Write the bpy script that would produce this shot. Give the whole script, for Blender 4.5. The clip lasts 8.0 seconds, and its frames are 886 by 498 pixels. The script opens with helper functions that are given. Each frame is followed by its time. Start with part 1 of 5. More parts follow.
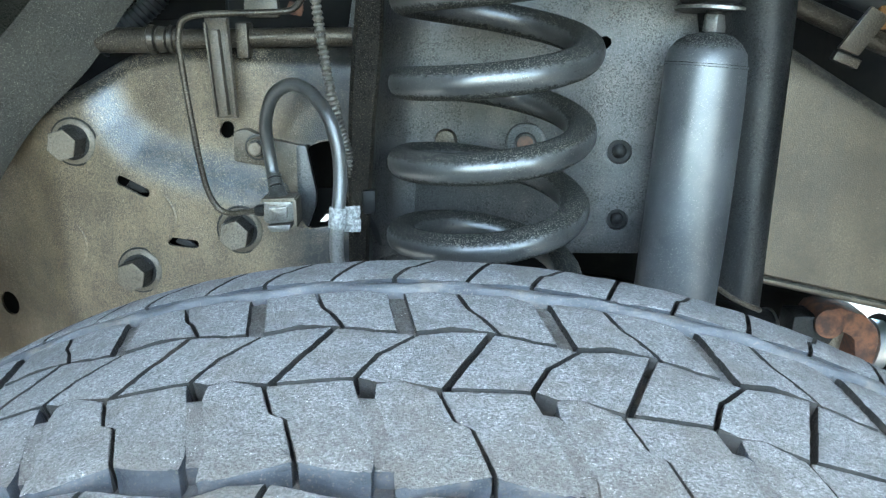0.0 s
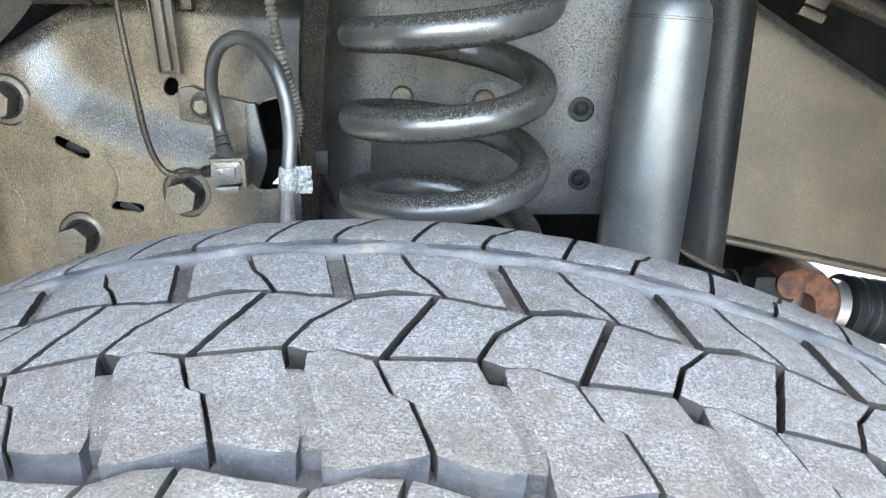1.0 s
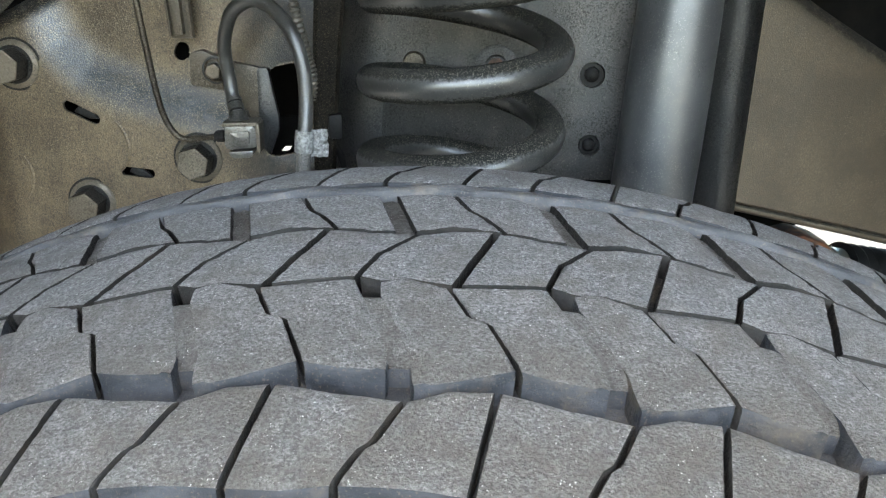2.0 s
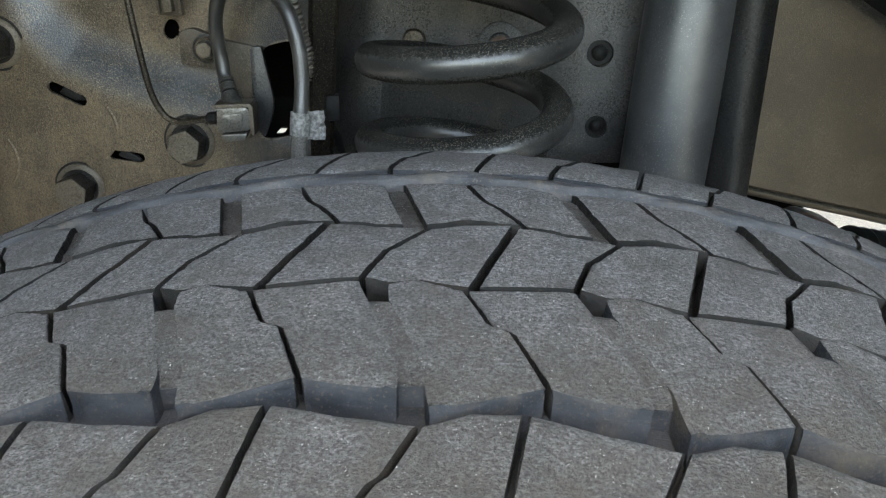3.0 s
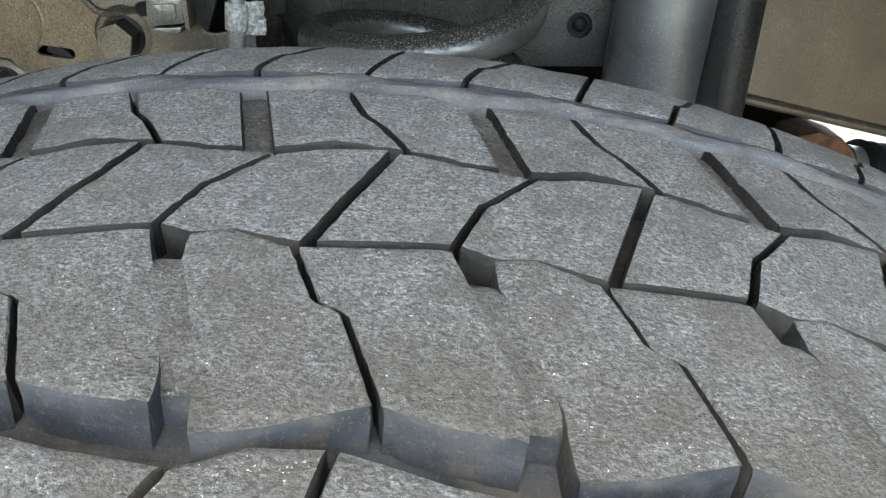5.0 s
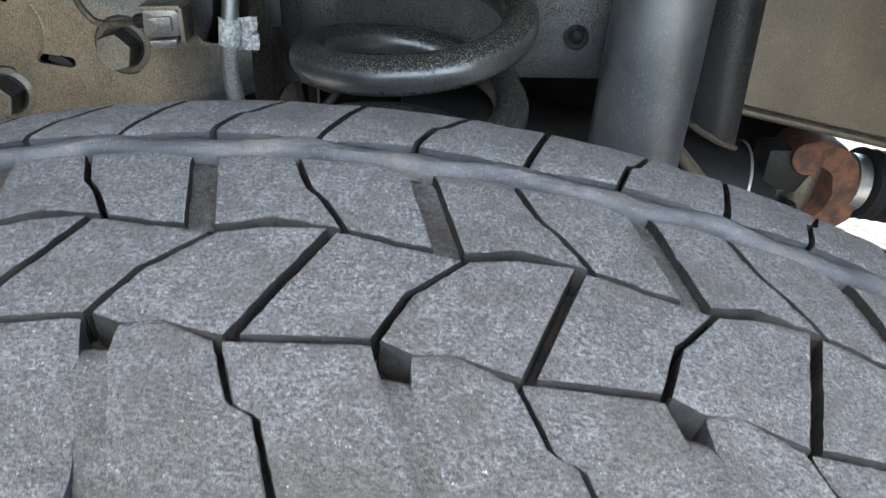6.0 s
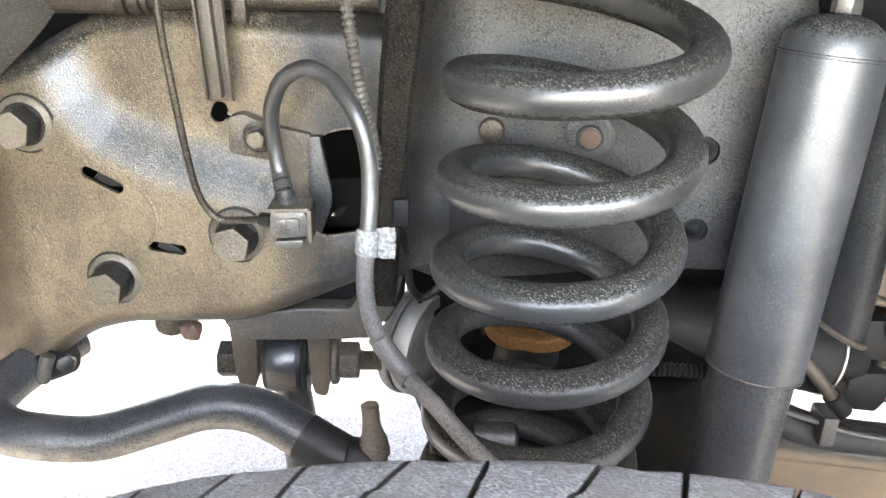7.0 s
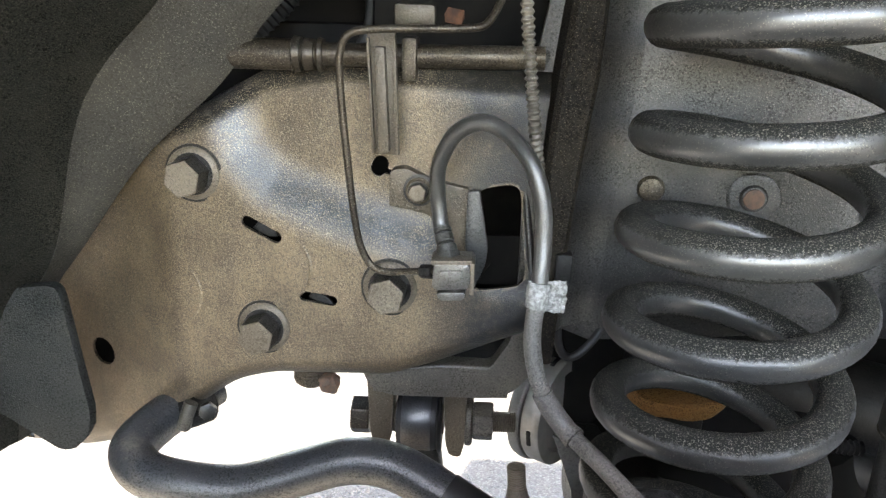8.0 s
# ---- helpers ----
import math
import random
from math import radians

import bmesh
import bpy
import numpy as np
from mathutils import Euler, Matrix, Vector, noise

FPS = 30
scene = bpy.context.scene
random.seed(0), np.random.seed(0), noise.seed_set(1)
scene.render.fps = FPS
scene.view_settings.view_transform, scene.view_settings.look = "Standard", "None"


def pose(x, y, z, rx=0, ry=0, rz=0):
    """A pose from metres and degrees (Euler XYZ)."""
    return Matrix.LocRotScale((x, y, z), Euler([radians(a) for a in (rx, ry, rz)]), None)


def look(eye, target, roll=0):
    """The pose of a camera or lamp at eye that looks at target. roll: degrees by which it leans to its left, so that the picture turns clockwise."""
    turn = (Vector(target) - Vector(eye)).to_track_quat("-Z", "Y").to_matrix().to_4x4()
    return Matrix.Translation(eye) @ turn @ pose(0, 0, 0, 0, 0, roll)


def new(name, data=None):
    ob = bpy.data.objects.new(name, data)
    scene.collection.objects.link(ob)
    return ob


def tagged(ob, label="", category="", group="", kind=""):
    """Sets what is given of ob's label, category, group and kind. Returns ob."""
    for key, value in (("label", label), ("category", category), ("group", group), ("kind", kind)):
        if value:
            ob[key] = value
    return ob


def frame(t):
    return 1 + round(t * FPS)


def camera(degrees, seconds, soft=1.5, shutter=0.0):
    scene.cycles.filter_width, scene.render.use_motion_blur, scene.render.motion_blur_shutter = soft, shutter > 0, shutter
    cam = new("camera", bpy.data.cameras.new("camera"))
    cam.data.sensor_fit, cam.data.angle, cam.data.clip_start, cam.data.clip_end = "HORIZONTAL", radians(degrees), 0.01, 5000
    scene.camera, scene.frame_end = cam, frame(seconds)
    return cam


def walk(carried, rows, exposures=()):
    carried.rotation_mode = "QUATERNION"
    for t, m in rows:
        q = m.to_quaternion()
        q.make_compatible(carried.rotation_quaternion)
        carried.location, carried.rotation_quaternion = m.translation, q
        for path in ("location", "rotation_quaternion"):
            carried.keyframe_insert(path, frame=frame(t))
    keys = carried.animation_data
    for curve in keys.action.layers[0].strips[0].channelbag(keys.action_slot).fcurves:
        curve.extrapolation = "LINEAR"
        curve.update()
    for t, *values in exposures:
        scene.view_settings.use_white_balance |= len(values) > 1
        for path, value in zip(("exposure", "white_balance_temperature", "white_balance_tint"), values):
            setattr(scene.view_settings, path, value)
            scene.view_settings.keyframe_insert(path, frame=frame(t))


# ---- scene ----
cam = camera(58.0, 8.0, 1.3, 0.12)
PATH = [
    (0, (0.0167, 0.0136, 0.9395), (-0.0195, 1.9346, 0.3841), -0.03),
    (0.5, (0.0305, 0.0266, 0.9512), (0.0525, 1.9334, 0.3484), 0.39),
    (1, (0.0247, 0.0352, 0.93), (0.0718, 1.9302, 0.2923), 0.28),
    (1.5, (0.0043, 0.0246, 0.9192), (0.0777, 1.9094, 0.2542), 0.27),
    (1.7, (0.0023, 0.0251, 0.9193), (0.0826, 1.9072, 0.2475), 0.42),
    (2.8, (-0.0063, 0.0394, 0.9137), (0.0895, 1.9051, 0.1996), 0.64),
    (3, (-0.0038, 0.0514, 0.9135), (0.0919, 1.9126, 0.1877), 0.53),
    (3.5, (0.0282, 0.0821, 0.9047), (0.1267, 1.9116, 0.1028), 0.72),
    (4, (0.0325, 0.1013, 0.8994), (0.1279, 1.9008, 0.032), 0.85),
    (4.2, (0.0285, 0.1032, 0.9031), (0.1234, 1.8888, 0.0071), 0.89),
    (5.3, (0.0356, 0.1086, 0.8965), (0.1117, 1.8686, -0.0503), 1.40),
    (5.5, (0.0394, 0.1077, 0.8996), (0.1052, 1.8654, -0.0524), 1.38),
    (6, (0.0493, 0.1141, 0.9175), (0.0908, 1.8595, -0.0582), 1.22),
    (6.3, (0.052, 0.1365, 0.9543), (0.0829, 1.8696, -0.0433), 1.27),
    (6.5, (0.0335, 0.1517, 0.9695), (0.0673, 1.8891, -0.0206), 2.38),
    (6.7, (0.0069, 0.16, 0.9772), (0.0514, 1.9289, 0.0449), 1.21),
    (7, (-0.0429, 0.1620, 0.9810), (0.0030, 2.0052, 0.2056), 1.46),
    (7.5, (-0.1135, 0.1640, 0.9615), (-0.0655, 2.0640, 0.3215), 2.50),
    (8, (-0.1150, 0.1585, 0.9645), (-0.2203, 2.0670, 0.3600), 1.62),
]
EXPOSURES = [
    (0, 4.82, 6200, -7), (0.5, 5.05, 6800, -3), (1, 5.15, 7050, 4), (1.5, 4.78, 7300, 3), (2.8, 3.42, 7500, 2), (3.0, 3.42, 7500, 2), (3.5, 4.24, 8700, -6),
    (4, 4.22, 9000, -4), (5.5, 4.02, 7300, 3), (6, 4.16, 7200, 5), (6.5, 4.93, 7800, 8), (7, 5.50, 7900, 11), (7.5, 5.10, 7850, 8), (8, 4.76, 7850, 8),
]
walk(cam, [(t, look(eye, target, roll)) for t, eye, target, roll in PATH], EXPOSURES)

# ---- daylight ----
SUN_UP, SUN_FROM = 74.0, 200.0  # degrees above the horizon; compass turn of the sun seen from above, 0 = +y, clockwise
world = bpy.data.worlds.new("daylight")
world.use_nodes = True
scene.world = world
wt = world.node_tree
sky = wt.nodes.new("ShaderNodeTexSky")
sky.sky_type, sky.sun_disc = "NISHITA", False
sky.sun_elevation, sky.sun_rotation = radians(SUN_UP), radians(SUN_FROM)
sky.dust_density, sky.ozone_density = 3.0, 0.6
wt.links.new(sky.outputs[0], wt.nodes["Background"].inputs[0])
wt.nodes["Background"].inputs[1].default_value = 0.15
sun_data = bpy.data.lights.new("sun", "SUN")
sun_data.energy, sun_data.angle, sun_data.color = 2.4, radians(0.53), (1.0, 0.95, 0.87)
sun = new("sun", sun_data)
sun_way = Vector((math.sin(radians(SUN_FROM)) * math.cos(radians(SUN_UP)), math.cos(radians(SUN_FROM)) * math.cos(radians(SUN_UP)), math.sin(radians(SUN_UP))))
sun.matrix_world = look(sun_way * 20, (0, 0, 0))


# ---- materials ----
class Nodes:
    """A thin wrapper that makes nodes and links short to write."""

    def __init__(self, name):
        self.mat = bpy.data.materials.new(name)
        self.mat.use_nodes = True
        self.t = self.mat.node_tree
        self.bsdf = self.t.nodes["Principled BSDF"]

    def add(self, kind, **inputs):
        n = self.t.nodes.new("ShaderNode" + kind)
        for k, v in inputs.items():
            self.put(n.inputs[k.replace("_", " ")], v)
        return n

    def put(self, socket, v):
        if isinstance(v, bpy.types.NodeSocket):
            self.t.links.new(v, socket)
        elif isinstance(v, tuple) and len(v) == 3 and socket.type == "RGBA":
            socket.default_value = (*v, 1)
        else:
            socket.default_value = v

    def place(self, spread=0.0):
        """Object coordinates, shifted piece by piece where spread is given."""
        c = self.t.nodes.new("ShaderNodeTexCoord").outputs["Object"]
        if not spread:
            return c
        r = self.t.nodes.new("ShaderNodeObjectInfo").outputs["Random"]
        m = self.add("VectorMath")
        m.operation = "ADD"
        k = self.add("Math")
        k.operation = "MULTIPLY"
        self.put(k.inputs[0], r), self.put(k.inputs[1], spread)
        self.put(m.inputs[0], c), self.put(m.inputs[1], k.outputs[0])
        return m.outputs[0]

    def stretch(self, vec, x, y, z):
        m = self.t.nodes.new("ShaderNodeMapping")
        self.put(m.inputs["Vector"], vec)
        m.inputs["Scale"].default_value = (x, y, z)
        return m.outputs[0]

    def noise(self, vec, scale, detail=4.0, rough=0.55):
        return self.add("TexNoise", Vector=vec, Scale=scale, Detail=detail, Roughness=rough).outputs["Fac"]

    def ramp(self, fac, lo, hi, a=0.0, b=1.0):
        m = self.t.nodes.new("ShaderNodeMapRange")
        m.interpolation_type = "SMOOTHSTEP"
        for k, v in (("Value", fac), ("From Min", lo), ("From Max", hi), ("To Min", a), ("To Max", b)):
            self.put(m.inputs[k], v)
        return m.outputs[0]

    def mix(self, fac, a, b):
        m = self.t.nodes.new("ShaderNodeMix")
        m.data_type = "RGBA"
        self.put(m.inputs[0], fac), self.put(m.inputs[6], a), self.put(m.inputs[7], b)
        return m.outputs[2]

    def math(self, op, a, b):
        m = self.t.nodes.new("ShaderNodeMath")
        m.operation = op
        m.use_clamp = op != "SUBTRACT"
        self.put(m.inputs[0], a), self.put(m.inputs[1], b)
        return m.outputs[0]

    def up(self):
        """How far the surface faces upwards, -1 to 1."""
        g = self.t.nodes.new("ShaderNodeNewGeometry")
        s = self.t.nodes.new("ShaderNodeSeparateXYZ")
        self.put(s.inputs[0], g.outputs["Normal"])
        return s.outputs[2]

    def bump(self, height, strength, distance):
        b = self.add("Bump", Height=height, Strength=strength, Distance=distance)
        self.put(self.bsdf.inputs["Normal"], b.outputs[0])

    def done(self, color, rough, metal=0.0, spec=0.5):
        self.put(self.bsdf.inputs["Base Color"], color)
        self.put(self.bsdf.inputs["Roughness"], rough)
        self.put(self.bsdf.inputs["Metallic"], metal)
        self.put(self.bsdf.inputs["Specular IOR Level"], spec)
        return self.mat


def coated_metal(name, paint, paint2, dust, dust_at=(0.5, 0.75), rough=0.38, grain=420, grain_depth=0.0003, speck=0.5, settle=0.0, metal=0.0, spec=0.5, specks=(0.40, 0.36, 0.29)):
    """Painted steel: two shades of paint, a film of dust in patches and on what faces up (settle < 0: down), light and dark grains, orange peel."""
    n = Nodes(name)
    p = n.place()
    col = n.mix(n.ramp(n.noise(p, 9, 5), 0.35, 0.7), paint, paint2)
    film = n.ramp(n.noise(p, 14, 8, 0.65), dust_at[0], dust_at[1])
    if settle:
        facing = n.t.nodes.new("ShaderNodeMath")
        facing.operation = "MULTIPLY"
        n.put(facing.inputs[0], n.up()), n.put(facing.inputs[1], math.copysign(1, settle))
        lain = n.math("MULTIPLY", n.ramp(facing.outputs[0], -0.30, 0.45, 0.0, abs(settle)), n.ramp(n.noise(p, 55, 5, 0.65), 0.3, 0.6, 0.35, 1.0))
        film = n.math("MAXIMUM", film, lain)
    col = n.mix(film, col, dust)
    patch = n.ramp(n.noise(p, 26, 5, 0.6), 0.34, 0.60, 0.45, 1.0)
    dots = n.ramp(n.noise(p, 900, 2, 0.75), 0.605, 0.640)
    amount = n.math("MULTIPLY", n.math("MULTIPLY", dots, patch), speck)
    if settle > 0:
        amount = n.math("MULTIPLY", amount, n.ramp(n.up(), -0.4, 0.6, 0.25, 1.0))
    col = n.mix(amount, col, specks)
    flecks = n.math("MULTIPLY", n.ramp(n.noise(p, 640, 2, 0.75), 0.440, 0.470, 1.0, 0.0), n.ramp(n.noise(p, 33, 4), 0.36, 0.60, 0.40, 0.85))
    col = n.mix(n.math("MULTIPLY", flecks, min(1.0, speck * 1.3)), col, (0.008, 0.0075, 0.007))
    flecks = n.math("MULTIPLY", flecks, min(1.0, speck * 1.3))
    r = n.math("ADD", n.math("ADD", rough, n.math("MULTIPLY", film, 0.20)), n.math("ADD", n.math("MULTIPLY", amount, 0.35), n.math("MULTIPLY", flecks, 0.5)))
    spec = n.math("MULTIPLY", spec, n.ramp(flecks, 0.0, 1.0, 1.0, 0.12))
    relief = n.math("ADD", n.noise(p, grain, 1, 0.4), n.math("MULTIPLY", n.math("SUBTRACT", dots, flecks), 0.45 * speck))
    n.bump(relief, 0.6, grain_depth)
    return n.done(col, r, metal, spec)


def grimy_paint(name, paint, paint2, grime, dots_of, rough=0.28, top=(0.25, 0.65), under=(0.50, 0.80)):
    """Smooth gloss paint: matt dotted grime lies on what faces up, thrown grit sticks to what faces down."""
    n = Nodes(name)
    p = n.place()
    col = n.mix(n.ramp(n.noise(p, 22, 6, 0.62), 0.35, 0.68), paint, paint2)
    edge = n.t.nodes.new("ShaderNodeMath")
    edge.operation = "MULTIPLY_ADD"
    n.put(edge.inputs[0], n.noise(p, 320, 6, 0.75)), n.put(edge.inputs[1], 0.9), n.put(edge.inputs[2], n.up())
    edge = edge.outputs[0]
    lain = n.ramp(edge, 0.45 + top[0], 0.45 + top[1], 0.0, 0.92)
    stuck = n.ramp(edge, 0.45 - under[1], 0.45 - under[0], 0.85, 0.0)
    dirt = n.math("MAXIMUM", lain, stuck)
    fine = n.noise(p, 1050, 2, 0.72)
    soil = n.mix(n.ramp(fine, 0.58, 0.625), grime, dots_of)
    col = n.mix(dirt, col, soil)
    pits = n.math("MULTIPLY", n.ramp(n.noise(p, 800, 2, 0.65), 0.395, 0.425, 1.0, 0.0), n.ramp(n.noise(p, 42, 5, 0.7), 0.44, 0.70, 0.05, 0.5))
    col = n.mix(pits, col, (0.008, 0.008, 0.0075))
    stray = n.math("MULTIPLY", n.ramp(n.noise(p, 1000, 2, 0.72), 0.625, 0.655), n.ramp(n.noise(p, 30, 4), 0.35, 0.6, 0.30, 0.9))
    col = n.mix(stray, col, dots_of)
    film = n.ramp(n.noise(p, 70, 6, 0.7), 0.40, 0.70, 0.0, 0.10)
    r = n.math("ADD", n.math("ADD", rough, film), n.math("MULTIPLY", n.math("MAXIMUM", dirt, pits), 0.45))
    n.bump(n.math("ADD", n.math("MULTIPLY", fine, n.ramp(dirt, 0.0, 1.0, 0.10, 1.0)), n.math("MULTIPLY", pits, -0.2)), 0.6, 0.0007)
    return n.done(col, r, 0.0, n.ramp(n.math("MAXIMUM", dirt, pits), 0.0, 1.0, 1.0, 0.15))


def worn_rubber(name, mud=0.0):
    """Tread tops: grey, dusty, scuffed along the way of rolling, with small mineral glints."""
    n = Nodes(name)
    p = n.place(7.3)
    long = n.stretch(p, 0.72, 1.0, 1.0)
    scuff = n.noise(long, 1250, 4, 0.68)
    crumb = n.noise(n.stretch(p, 0.7, 1.0, 1.0), 1500, 3, 0.72)
    patchy = n.noise(p, 240, 4, 0.65)
    blot = n.noise(p, 55, 5, 0.6)
    col = n.mix(n.ramp(scuff, 0.37, 0.63), (0.056, 0.057, 0.060), (0.205, 0.207, 0.213))
    col = n.mix(n.ramp(crumb, 0.555, 0.60, 0.0, 0.75), col, (0.375, 0.378, 0.385))
    col = n.mix(n.ramp(patchy, 0.44, 0.62, 0.0, 0.55), col, (0.066, 0.066, 0.067))
    col = n.mix(n.ramp(blot, 0.44, 0.66, 0.0, 0.60), col, (0.080, 0.072, 0.064))
    # outer rows: brown dust, plus darkening put in for missing shade
    across = n.t.nodes.new("ShaderNodeSeparateXYZ")
    n.put(across.inputs[0], n.place())
    outer = n.math("MULTIPLY", n.ramp(across.outputs[1], -0.086, -0.036, 0.62, 0.0), n.ramp(n.noise(p, 40, 6, 0.7), 0.35, 0.6, 0.45, 1.0))
    col = n.mix(outer, col, (0.050, 0.043, 0.035))
    if mud:  # brown mud ground into a hollow
        col = n.mix(n.ramp(n.noise(p, 130, 6, 0.7), 0.35, 0.62, 0.45 * mud, mud), col, (0.030, 0.025, 0.019))
    glint = n.math("MULTIPLY", n.ramp(n.noise(p, 1300, 3, 0.78), 0.635, 0.670), n.ramp(n.noise(p, 170, 3), 0.50, 0.60))
    col = n.mix(n.math("MULTIPLY", glint, 0.9), col, (0.80, 0.80, 0.79))
    pits = n.ramp(n.noise(p, 1200, 3, 0.75), 0.385, 0.425, 1.0, 0.0)
    col = n.mix(n.math("MULTIPLY", pits, 0.60), col, (0.016, 0.016, 0.0155))
    relief = n.math("MULTIPLY", n.math("ADD", n.math("MULTIPLY", scuff, 0.5), n.math("MULTIPLY", n.noise(p, 560, 5, 0.72), 0.5)), 0.9)
    n.bump(n.math("SUBTRACT", relief, n.math("MULTIPLY", pits, 0.12)), 1.0, 0.0044)
    return n.done(col, n.ramp(scuff, 0.3, 0.7, 0.70, 0.46), 0.0, 0.7)


def groove_rubber(name, dark, light, dirt, spec):
    """Rubber that never meets the road: smoother, with a thin film of dust."""
    n = Nodes(name)
    p = n.place(3.1)
    film = n.noise(n.stretch(p, 0.4, 1, 1), 120, 6, 0.6)
    col = n.mix(n.ramp(film, 0.35, 0.7), dark, light)
    col = n.mix(n.ramp(n.noise(p, 45, 6, 0.65), 0.50, 0.72, 0, 0.65), col, dirt)
    col = n.mix(n.math("MULTIPLY", n.ramp(n.noise(p, 1300, 2), 0.6, 0.68), 0.5), col, dirt)
    ridges = n.noise(n.stretch(p, 0.03, 1, 0.2), 700, 2, 0.5)  # fine moulding lines along the tread
    n.bump(n.math("ADD", n.noise(p, 420, 5, 0.7), n.math("MULTIPLY", ridges, 0.6)), 0.8, 0.0008)
    return n.done(col, n.ramp(film, 0.3, 0.7, 0.45, 0.62), 0.0, spec)


def plain(name, a, b, scale, rough, metal=0.0, bump=0.3, depth=0.0004, fine=300, spec=0.5):
    n = Nodes(name)
    p = n.place()
    f = n.noise(p, scale, 6, 0.62)
    col = n.mix(n.ramp(f, 0.35, 0.68), a, b)
    n.bump(n.noise(p, fine, 4, 0.65), bump, depth)
    return n.done(col, n.ramp(f, 0.3, 0.7, rough, min(rough + 0.2, 1.0)), metal, spec)


def gravel_ground():
    n = Nodes("pale_gravel_ground")
    p = n.place()
    v = n.add("TexVoronoi", Vector=p, Scale=95.0)
    v2 = n.add("TexVoronoi", Vector=p, Scale=190.0)
    col = n.mix(v.outputs["Color"], (0.13, 0.127, 0.122), (0.42, 0.412, 0.40))
    col = n.mix(n.ramp(v2.outputs["Distance"], 0.20, 0.50, 1.0, 0.0), (0.012, 0.0117, 0.0113), col)
    col = n.mix(n.ramp(n.noise(p, 420, 3, 0.7), 0.42, 0.55, 0.85, 0.0), col, (0.018, 0.0175, 0.017))
    col = n.mix(n.ramp(n.noise(p, 3, 6), 0.4, 0.7, 0, 0.2), col, (0.28, 0.275, 0.265))
    far = n.t.nodes.new("ShaderNodeSeparateXYZ")
    n.put(far.inputs[0], p)
    # far gravel darkened against the sun's glare, near gravel kept pale for bounce
    worn = n.mix(v2.outputs["Color"], (0.016, 0.0158, 0.0155), (0.062, 0.0612, 0.0595))
    worn = n.mix(n.ramp(n.noise(p, 300, 4, 0.75), 0.40, 0.56, 0.85, 0.0), worn, (0.012, 0.0118, 0.0115))
    col = n.mix(n.ramp(n.math("ADD", far.outputs[1], n.math("MULTIPLY", n.noise(p, 6, 4), 0.2)), 0.85, 1.05), col, worn)
    n.bump(n.math("ADD", v.outputs["Distance"], n.noise(p, 240, 3)), 1.0, 0.006)
    return n.done(col, 0.9)


def rail_paint(name, shade=1.0, peel=0.0009, grit=1.0):
    """Rail paint: matt tan dust over dark satin paint, bare black by the window, darkened where it faces up; the
    crease's bluish sky sheen is put into the colour.
    """
    n = Nodes(name)
    p = n.place()
    a = n.t.nodes.new("ShaderNodeAttribute")
    a.attribute_name = "crease_sheen"
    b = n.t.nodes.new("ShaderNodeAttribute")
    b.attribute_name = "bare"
    streak = n.noise(n.stretch(p, 0.6, 1, 1.6), 60, 5, 0.65)
    blue_sheen = n.math("MULTIPLY", a.outputs["Fac"], n.ramp(streak, 0.25, 0.55, 0.40, 1.0))
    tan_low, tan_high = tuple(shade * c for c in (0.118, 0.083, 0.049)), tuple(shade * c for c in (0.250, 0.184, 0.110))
    dust = n.mix(n.ramp(n.noise(p, 16, 7, 0.62), 0.32, 0.75), tan_low, tan_high)
    dust = n.mix(n.ramp(n.noise(n.stretch(p, 1, 1, 0.25), 40, 5, 0.6), 0.48, 0.74, 0, 0.55), dust, (0.058, 0.047, 0.034))
    dust = n.mix(n.ramp(n.noise(n.stretch(p, 1, 1, 0.6), 700, 3, 0.7), 0.42, 0.60, 0, 0.55), dust, (0.045, 0.036, 0.025))
    # sky reflection along the crease, put in as a bluish colour and gloss
    col = n.mix(blue_sheen, dust, (0.085, 0.096, 0.112))
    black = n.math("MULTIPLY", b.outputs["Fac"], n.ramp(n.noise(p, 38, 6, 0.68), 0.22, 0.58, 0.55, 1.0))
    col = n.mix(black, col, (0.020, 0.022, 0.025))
    # darkens what faces up, in noisy patches
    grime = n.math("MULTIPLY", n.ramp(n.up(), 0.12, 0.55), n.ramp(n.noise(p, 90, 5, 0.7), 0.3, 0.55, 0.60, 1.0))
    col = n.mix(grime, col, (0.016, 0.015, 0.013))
    fine = n.noise(p, 1100, 3, 0.7)
    dots = n.math("MULTIPLY", n.ramp(fine, 0.565, 0.60), n.ramp(n.noise(p, 30, 4), 0.30, 0.62, 0.25, 1.0))
    kept = n.math("SUBTRACT", 1.0, n.math("MULTIPLY", black, 0.80))
    col = n.mix(n.math("MULTIPLY", n.math("MULTIPLY", dots, 0.9 * grit), kept), col, (0.33, 0.265, 0.18))
    pits = n.math("MULTIPLY", n.ramp(fine, 0.40, 0.435, 1.0, 0.0), n.ramp(n.noise(p, 24, 4), 0.35, 0.6, 0.2, 1.0))
    col = n.mix(n.math("MULTIPLY", pits, 0.8 * grit), col, (0.018, 0.014, 0.010))
    n.bump(n.math("ADD", n.noise(p, 850, 1, 0.4), n.math("MULTIPLY", n.noise(p, 1500, 2, 0.6), 0.35)), 0.75, peel)
    rough = n.math("ADD", n.math("SUBTRACT", 0.42, n.math("MULTIPLY", n.math("MAXIMUM", blue_sheen, black), 0.13)), n.math("MULTIPLY", grime, 0.4))
    return n.done(col, rough, n.math("MULTIPLY", n.ramp(grime, 0.0, 0.6, 0.38, 0.0), kept), n.math("MULTIPLY", n.ramp(grime, 0.0, 0.8, 1.0, 0.2), n.math("SUBTRACT", 1.0, n.math("MULTIPLY", black, 0.55))))


